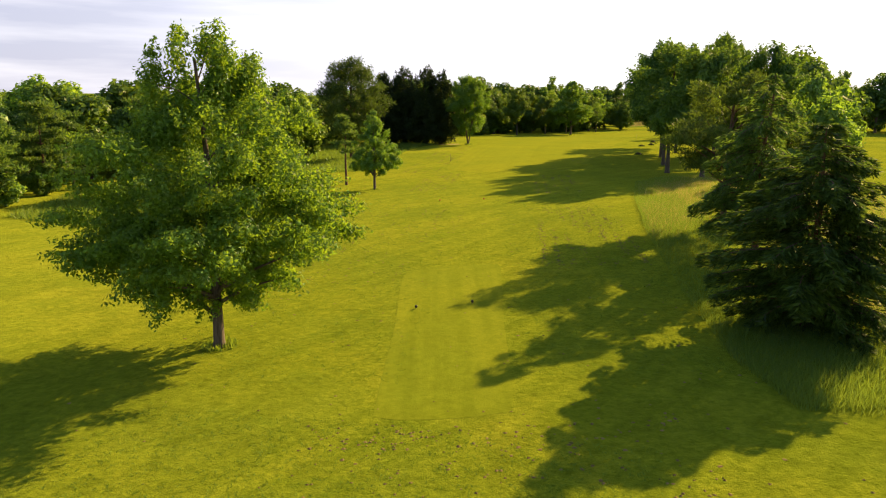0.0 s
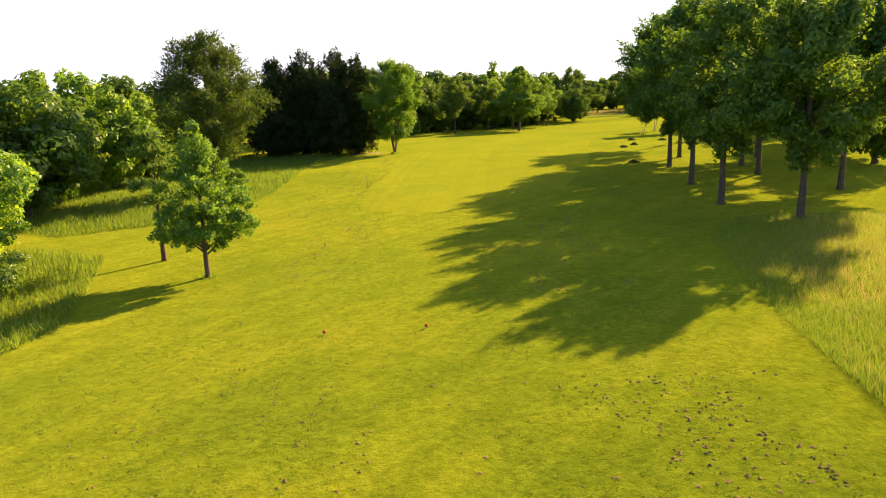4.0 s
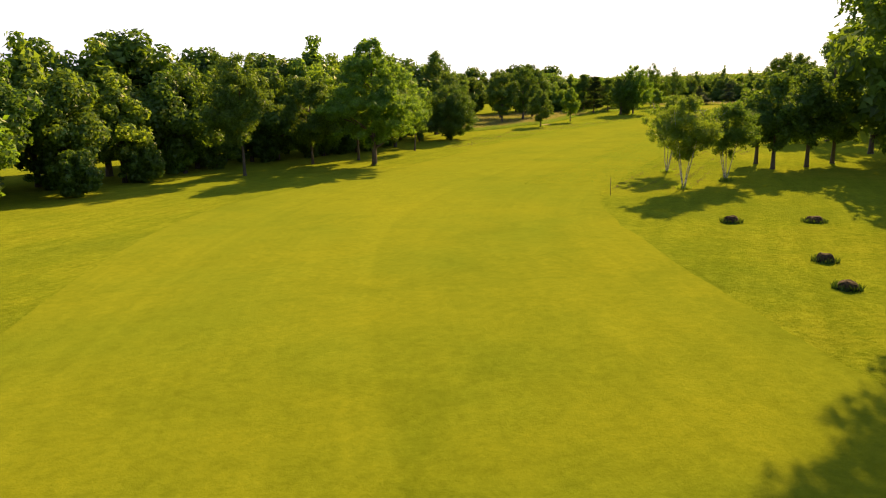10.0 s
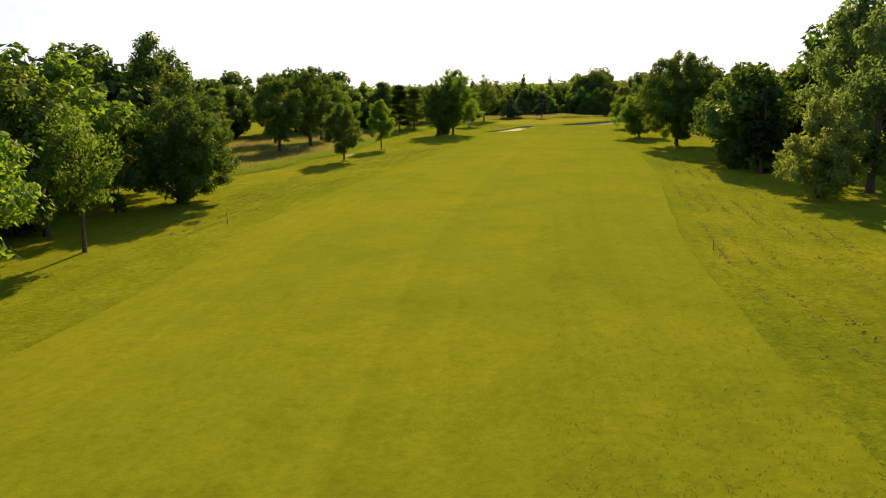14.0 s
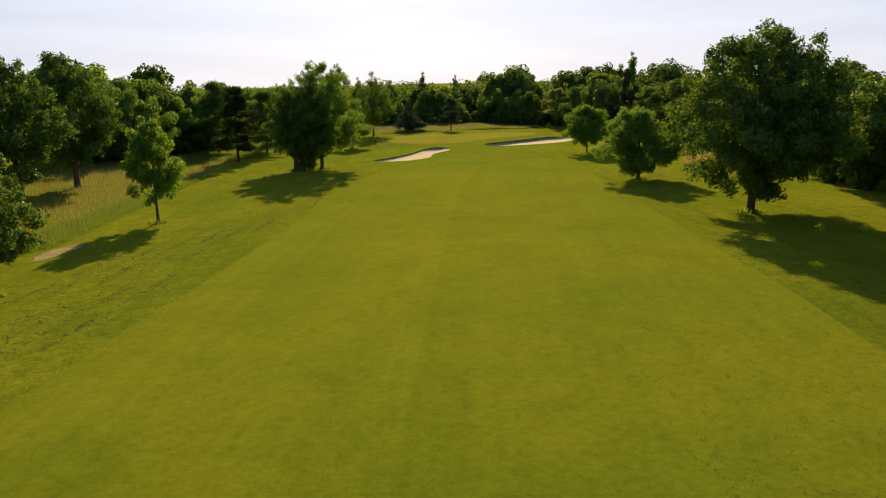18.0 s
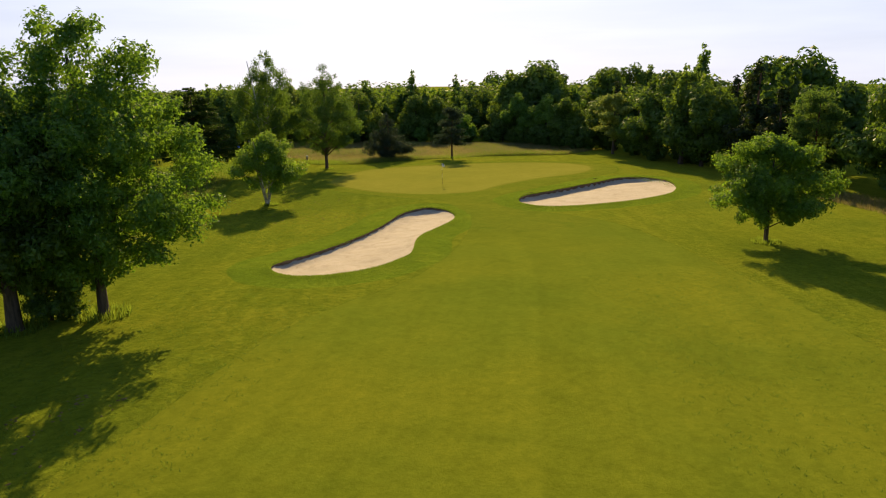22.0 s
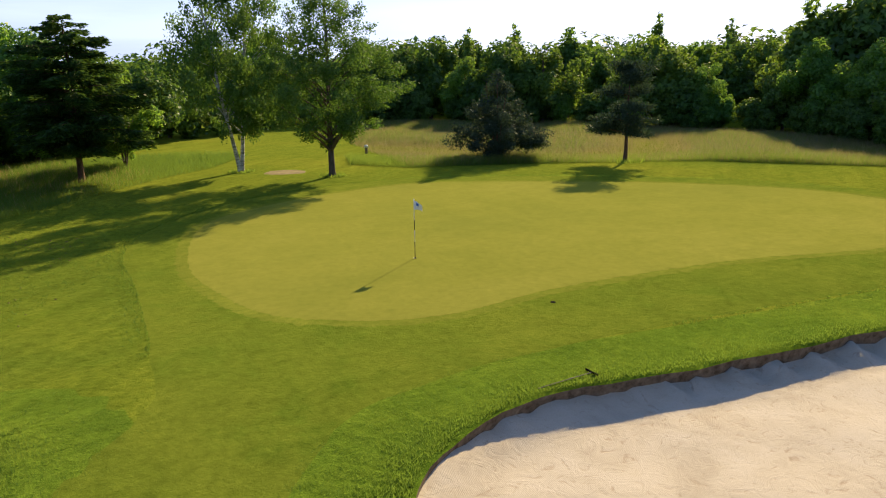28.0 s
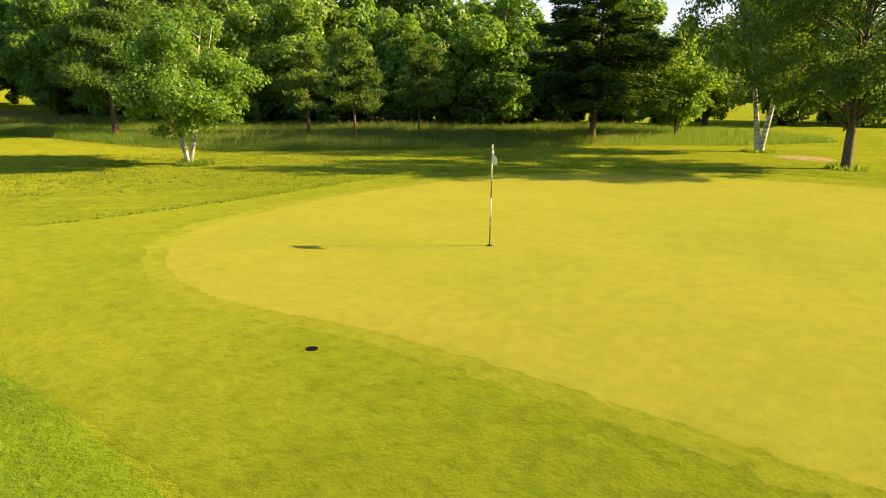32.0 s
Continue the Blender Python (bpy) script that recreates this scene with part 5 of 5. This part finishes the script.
# thick blades on the bunker edges
def edge_blades(loop, per_metre, seed):
    rng = np.random.default_rng(seed)
    n = int(np.sum(np.linalg.norm(loop - np.roll(loop, 1, 0), axis=1)) * per_metre)
    i, u, off = rng.integers(0, len(loop), n), rng.random(n)[:, None], rng.random(n) ** 1.3 * 2.2 + 0.02
    ring, wide = outward(loop, 0.0), outward(loop, 1.0)
    nrm = wide - ring
    p = loop[i] * (1 - u) + loop[(i + 1) % len(loop)] * u + nrm[i] * off[:, None]
    x, y = p.T
    z = lie(x, y) + np.interp(off, [0, 0.1, 0.4, 0.8, 1.3, 3], [0.02, 0.065, 0.055, 0.018, 0.0, 0.0])
    h, a, w = rng.uniform(0.03, 0.085, n) * np.interp(off, [0, 1, 2.2], [1.1, 0.85, 0.4]), rng.random(n) * 6.283, rng.uniform(0.005, 0.011, n)
    lean = rng.normal(0, 0.03, (n, 2))
    v = np.stack([np.stack([x - np.cos(a) * w, y - np.sin(a) * w, z - 0.01], -1), np.stack([x + np.cos(a) * w, y + np.sin(a) * w, z - 0.01], -1), np.stack([x + lean[:, 0], y + lean[:, 1], z + h], -1)], 1)
    return v.reshape(-1, 3)


blades = np.concatenate([edge_blades(LEFT_BUNKER, 900, 1), edge_blades(RIGHT_BUNKER, 1500, 2)])
tagged(new("edge_grass", fast_mesh("edge_grass", blades, np.arange(len(blades)).reshape(-1, 3), ROUGH_BLADES)), "thick bright green grass blades on the bunker edges", "grass", kind="stuff")


def rim_blades(loop, per_metre, reach, tall, seed):
    """Short blades just outside a mown outline."""
    rng = np.random.default_rng(seed)
    n = int(np.sum(np.linalg.norm(loop - np.roll(loop, 1, 0), axis=1)) * per_metre)
    size = np.linalg.norm(np.roll(loop, -1, 0) - loop, axis=1)
    size[-1] = 0
    i, u, off = rng.choice(len(loop), n, p=size / size.sum()), rng.random(n)[:, None], rng.random(n) ** 2 * reach
    nrm = outward(loop, 1.0) - loop
    x, y = (loop[i] * (1 - u) + loop[(i + 1) % len(loop)] * u + nrm[i] * off[:, None]).T
    return blades_at(x, y, tall * np.interp(off, [0, reach], [1.1, 0.5]), rng)


def blades_at(x, y, tall, rng):
    n = len(x)
    z, h, a, w = lie(x, y), tall * rng.uniform(0.5, 1.2, n), rng.random(n) * 6.283, rng.uniform(0.01, 0.024, n)
    lean = rng.normal(0, 0.035, (n, 2))
    return np.stack([np.stack([x - np.cos(a) * w, y - np.sin(a) * w, z - 0.005], -1), np.stack([x + np.cos(a) * w, y + np.sin(a) * w, z - 0.005], -1), np.stack([x + lean[:, 0], y + lean[:, 1], z + h], -1)], 1).reshape(-1, 3)


def clumps(x0, y0, x1, y1, wide, count, each, seed):
    """Places of blades in small clumps along a strip."""
    rng = np.random.default_rng(seed)
    u = rng.random(count)
    d = np.array([x1 - x0, y1 - y0])
    side = np.array([d[1], -d[0]]) / np.linalg.norm(d)
    c = np.array([x0, y0]) + u[:, None] * d + side * rng.uniform(-wide, wide, (count, 1))
    p = np.repeat(c, each, 0) + rng.normal(0, 0.07, (count * each, 2))
    return blades_at(p[:, 0], p[:, 1], np.full(len(p), 0.045), rng)


fair_loop = smooth_loop(FAIR_LEFT + FAIR_RIGHT, 6)
rough_blades = np.concatenate([rim_blades(fair_loop[36:-66], 30, 0.4, 0.026, 41), rim_blades(APRON[12:-60], 60, 0.9, 0.06, 42)] + [clumps(*c, 5, k) for k, c in enumerate([
    (-4, 11, -2, 19, 8, 2600), (-6, 22, -4, 60, 5, 3000), (7, 22, 8, 60, 4, 2400), (-3, 60, -4, 100, 6, 2500), (42, 162, 66, 184, 4, 2400), (66, 184, 110, 219, 5, 4200),
    (52, 209, 104, 250, 4, 3600), (110, 219, 150, 256, 5, 3600), (104, 250, 134, 271, 5, 3000), (140, 280, 152, 290, 6, 3000), (150, 290, 162, 308, 6, 2600), (186, 268, 196, 284, 5, 1800)])])
tagged(new("rough_grass", fast_mesh("rough_grass", rough_blades, np.arange(len(rough_blades)).reshape(-1, 3), ROUGH_BLADES)), "tufts of longer green grass in the mown rough", "grass", kind="stuff")


# clippings and worm casts left in rows by the mower
def litter(spots, seed, size):
    """Low ragged lumps, one for each (x, y)."""
    rng = np.random.default_rng(seed)
    spots = np.array(spots)
    n = len(spots)
    k = 6
    a = np.linspace(0, 6.283, k, endpoint=False)[None] + rng.uniform(-0.3, 0.3, (n, k))
    r = size * rng.uniform(0.35, 1.0, (n, 1)) * rng.uniform(0.5, 1.3, (n, k))
    x, y = spots[:, :1] + r * np.cos(a), spots[:, 1:] + r * np.sin(a)
    base = np.stack([x, y, lie(x, y) + 0.004], -1)
    top = np.concatenate([spots, (lie(spots[:, 0], spots[:, 1]) + size * rng.uniform(0.2, 0.55, n))[:, None]], 1)[:, None]
    v = np.concatenate([base, top], 1).reshape(-1, 3)
    o = (np.arange(n) * (k + 1))[:, None, None]
    j = np.arange(k)
    f = (np.stack([j, (j + 1) % k, np.full(k, k)], -1)[None] + o).reshape(-1, 3)
    return v, f


def rows_of(rng, a, b, lines, gap, per, wobble=0.15):
    """Places along parallel lines beside the course from a to b."""
    a, b = np.array(a, float), np.array(b, float)
    d = b - a
    length = np.linalg.norm(d)
    d /= length
    side = np.array([d[1], -d[0]])
    out = []
    for k in range(lines):
        n = int(length * per)
        s = rng.random(n) * length
        keep = (np.sin(s * 0.8 + k * 1.7) + np.sin(s * 0.31 + k) + rng.normal(0, 0.7, n)) > 0.1
        s = s[keep]
        out.append(a + s[:, None] * d + side * (k * gap + rng.normal(0, wobble, (len(s), 1))))
    return np.concatenate(out)


lit_rng = np.random.default_rng(3)
heaps = [rows_of(lit_rng, (5.4, 36), (7.2, 53), 8, 0.74, 9, 0.12), rows_of(lit_rng, (8.4, 62), (10.4, 80), 5, 0.9, 8), rows_of(lit_rng, (-3.2, 68), (-1.2, 85), 5, 0.8, 9), rows_of(lit_rng, (-7, 34), (-4, 58), 5, 1.5, 3), rows_of(lit_rng, (-5, 86), (0, 120), 4, 1.3, 9), rows_of(lit_rng, (44, 158), (66, 178), 6, 1.1, 9),
         rows_of(lit_rng, (66, 178), (110, 212.5), 7, 1.1, 11), rows_of(lit_rng, (132, 230), (144, 241), 5, 1.0, 12, 0.5)]
heaps += [rows_of(lit_rng, (50, 206), (104, 248), 6, -1.1, 15), rows_of(lit_rng, (110, 212.5), (140, 239), 3, 1.2, 4), rows_of(lit_rng, (104, 248), (124, 263), 4, -1.2, 8),
         rows_of(lit_rng, (2, 100), (6, 138), 2, -1.2, 4), rows_of(lit_rng, (10, 84), (28, 118), 3, 1.5, 3), rows_of(lit_rng, (-4, 18.5), (7, 18.5), 8, 1.0, 9, 0.5), rows_of(lit_rng, (150, 283), (158, 300), 4, -1.4, 4, 0.3),
         np.stack([lit_rng.uniform(-12, 12, 500), lit_rng.uniform(10, 90, 500)], -1), np.stack([lit_rng.uniform(143, 158, 160), lit_rng.uniform(282, 300, 160)], -1)]
lv, lf = litter(np.concatenate(heaps), 8, 0.075)
tagged(new("clippings", fast_mesh("clippings", lv, lf, CLIPPINGS)), "rows of dry brown grass clippings left on the mown rough", "clippings", kind="stuff")


# tree stumps overgrown with grass
def stump(x, y, r, h, seed):
    rng = np.random.default_rng(seed)
    ob = tagged(new("tree_stump"), "low dark sawn tree stump ringed by uncut grass", "stump", "stumps in the mown grass")
    sides = 14
    bm = bmesh.new()
    rings = []
    for k, (s, z) in enumerate([(1.3, -0.05), (1.12, h * 0.45), (0.9, h * 0.85), (0.62, h)]):
        rings.append([bm.verts.new((r * s * (1 + 0.1 * math.sin(j * 2.3 + seed)) * math.cos(j * 6.283 / sides), r * s * (1 + 0.1 * math.cos(j * 1.7)) * math.sin(j * 6.283 / sides), z + 0.03 * math.sin(j + seed) * (k > 1))) for j in range(sides)])
    for a, b in zip(rings, rings[1:]):
        for j in range(sides):
            bm.faces.new((a[j], a[(j + 1) % sides], b[(j + 1) % sides], b[j]))
    top = bm.faces.new(rings[-1])
    part("wood", bm_mesh("wood", bm, ROTTEN), ob)
    v, f = [], []
    tuft(v, f, rng, x, y, 260, r * 1.7, 0.24)
    v = np.array(v) - (x, y, float(lie(x, y)))
    part("grass_ring", fast_mesh("grass_ring", v, f, WEED), ob, "uncut dark green grass round the wood")
    return put(ob, x, y)


for k, (x, y) in enumerate([(36.5, 130.9), (42.2, 143.3), (46.4, 141.4), (39.3, 134.4), (30.7, 111.5)]):
    stump(x, y, 0.33 + 0.04 * (k % 3), 0.3 + 0.05 * (k % 2), k)


# posts, markers, rakes and the sign by the next tee
def post(name, label, x, y, h, r, mat, cap=0.0):
    ob = tagged(new(name), label, "post")
    part("shaft", bm_mesh("shaft", lathe([(r, -0.1), (r * 0.95, h * 0.97), (r * 0.6, h)], 10), mat, True), ob)
    if cap:
        part("cap", bm_mesh("cap", lathe([(r * 1.3, h - cap), (r * 1.3, h), (r * 0.6, h + 0.03)], 10), WHITE, True), ob, "white painted cap")
    return put(ob, x, y)


for x, y, h in [(1.0, 99.4, 1.1), (42.2, 155.4, 1.3), (68.3, 180.2, 0.55), (53.3, 207.4, 0.9)]:
    post("marker_stake", "thin weathered wooden stake beside the fairway", x, y, h, 0.022, TIMBER)
post("distance_post", "short dark post with a white cap in meadow grass", 177.1, 323.4, 0.7, 0.12, TIMBER, 0.2)
for x, y, paint, tone in [(-0.3, 59.4, RED, "red"), (3.4, 58.9, RED, "red"), (-1.2, 29.9, BLACK, "dark"), (1.3, 30.3, BLACK, "dark")]:
    ob = tagged(new("tee_marker"), "small " + tone + " tee marker standing on mown grass", "tee marker", "tee markers")
    part("ball", bm_mesh("ball", lathe([(0.02, 0.04), (0.05, 0.06), (0.065, 0.10), (0.06, 0.14), (0.03, 0.165), (0.008, 0.17)], 14), paint, True), ob)
    part("spike", bm_mesh("spike", lathe([(0.012, -0.1), (0.015, 0.06)], 8), TIMBER, True), ob)
    put(ob, x, y)


def rake(x, y, turn):
    ob = tagged(new("bunker_rake"), "wooden bunker rake lying on the turf edge", "rake", "bunker rakes")
    v, f = tubes([[(0, 0, 0.03, 0.012), (0.7, 0.01, 0.035, 0.012), (1.5, 0, 0.05, 0.012)]], 8)
    part("handle", fast_mesh("handle", v, f, TIMBER, True), ob)
    bm = bmesh.new()
    bmesh.ops.create_cube(bm, size=1, matrix=Matrix.LocRotScale((1.5, 0, 0.06), None, (0.04, 0.42, 0.035)))
    bmesh.ops.bevel(bm, geom=bm.edges[:], offset=0.008, segments=2, affect="EDGES")
    head = part("head", bm_mesh("head", bm, HOLE), ob, "black plastic rake head")
    for k in range(9):
        part("tooth", bm_mesh("tooth", lathe([(0.008, 0.0), (0.012, 0.05)], 6), HOLE), head).location = (1.5, -0.18 + 0.045 * k, 0.0)
    return put(ob, x, y, turn, 0.05)


rake(168.1, 278.92, 8)
rake(180.85, 279.15, 20)

sign = tagged(new("tee_sign"), "blue tee sign board on two dark posts", "sign")
for dx in (-0.42, 0.42):
    part("leg", bm_mesh("leg", lathe([(0.045, -0.1), (0.045, 1.5), (0.02, 1.53)], 10), BLACK, True), sign).location = (dx, 0, 0)
bm = bmesh.new()
bmesh.ops.create_cube(bm, size=1, matrix=Matrix.LocRotScale((0, -0.06, 0.62), None, (0.9, 0.05, 0.55)))
bmesh.ops.bevel(bm, geom=bm.edges[:], offset=0.012, segments=2, affect="EDGES")
board = part("board", bm_mesh("board", bm, BLUE), sign, "blue board with pale unreadable lines")
for k in range(3):
    bm = bmesh.new()
    bmesh.ops.create_cube(bm, size=1, matrix=Matrix.LocRotScale((0, -0.089, 0.76 - 0.13 * k), None, (0.6 - 0.1 * k, 0.004, 0.03)))
    part("line", bm_mesh("line", bm, WHITE), board)
put(sign, 180.7, 347.0, 35)

# worn patches and the sprinkler cover
sheet("worn_patch", smooth_loop([(167.6, 315.2), (168.4, 314.3), (169.8, 314.2), (170.4, 315.0), (169.8, 316.2), (168.4, 316.4)], 6), 0.4, 0.006, DRY, "bare pinkish worn patch in the grass", "bare patch", wave=0.05)
sheet("worn_patch", smooth_loop([(-1.4, 132.6), (0.8, 133.2), (2.6, 133.6), (3.0, 135), (1.2, 136), (-1.0, 135)], 6), 0.4, 0.006, DRY, "straw-coloured worn patch beside a tree", "bare patch", wave=0.05)
sheet("worn_patch", smooth_loop([(86.2, 246.8), (87, 248.2), (88.6, 249.6), (90.2, 249.9), (89.8, 249), (88.4, 247.9), (87.2, 246.9)], 6), 0.4, 0.006, DRY, "bare brown worn patch beside a small tree", "bare patch", wave=0.05)
sheet("sand_path", smooth_loop([(72, 286), (78, 286.4), (84, 288.4), (83.6, 289.6), (78, 288.6), (71.6, 287.6)], 6), 0.6, 0.02, SAND, "pale sandy path in the meadow", "path")
cover = tagged(new("sprinkler_cover", bm_mesh("sprinkler_cover", lathe([(0.085, 0.0), (0.08, 0.008), (0.06, 0.012), (0.02, 0.013)], 20), HOLE)), "dark round sprinkler cover sunk in the apron", "sprinkler")
put(cover, 171.4, 283.85, 0, 0.016)
broadleaf("bramble_bush", "low dark brush round the feet of two trees", 125.4, 273.2, 2.6, 5.0, 120, OAK, base=0.0, peak=0.4, sharp=0.4, lobes=40, lobe=0.1, leaf=0.2, stems=4, girth=0.04, limbs=8, category="bush")
broadleaf("bramble_bush", "low green bush at the foot of a pine", -11.6, 103.2, 1.8, 3.0, 121, LIME, base=0.0, peak=0.4, sharp=0.4, lobes=30, lobe=0.12, leaf=0.2, stems=4, girth=0.04, limbs=8, category="bush")
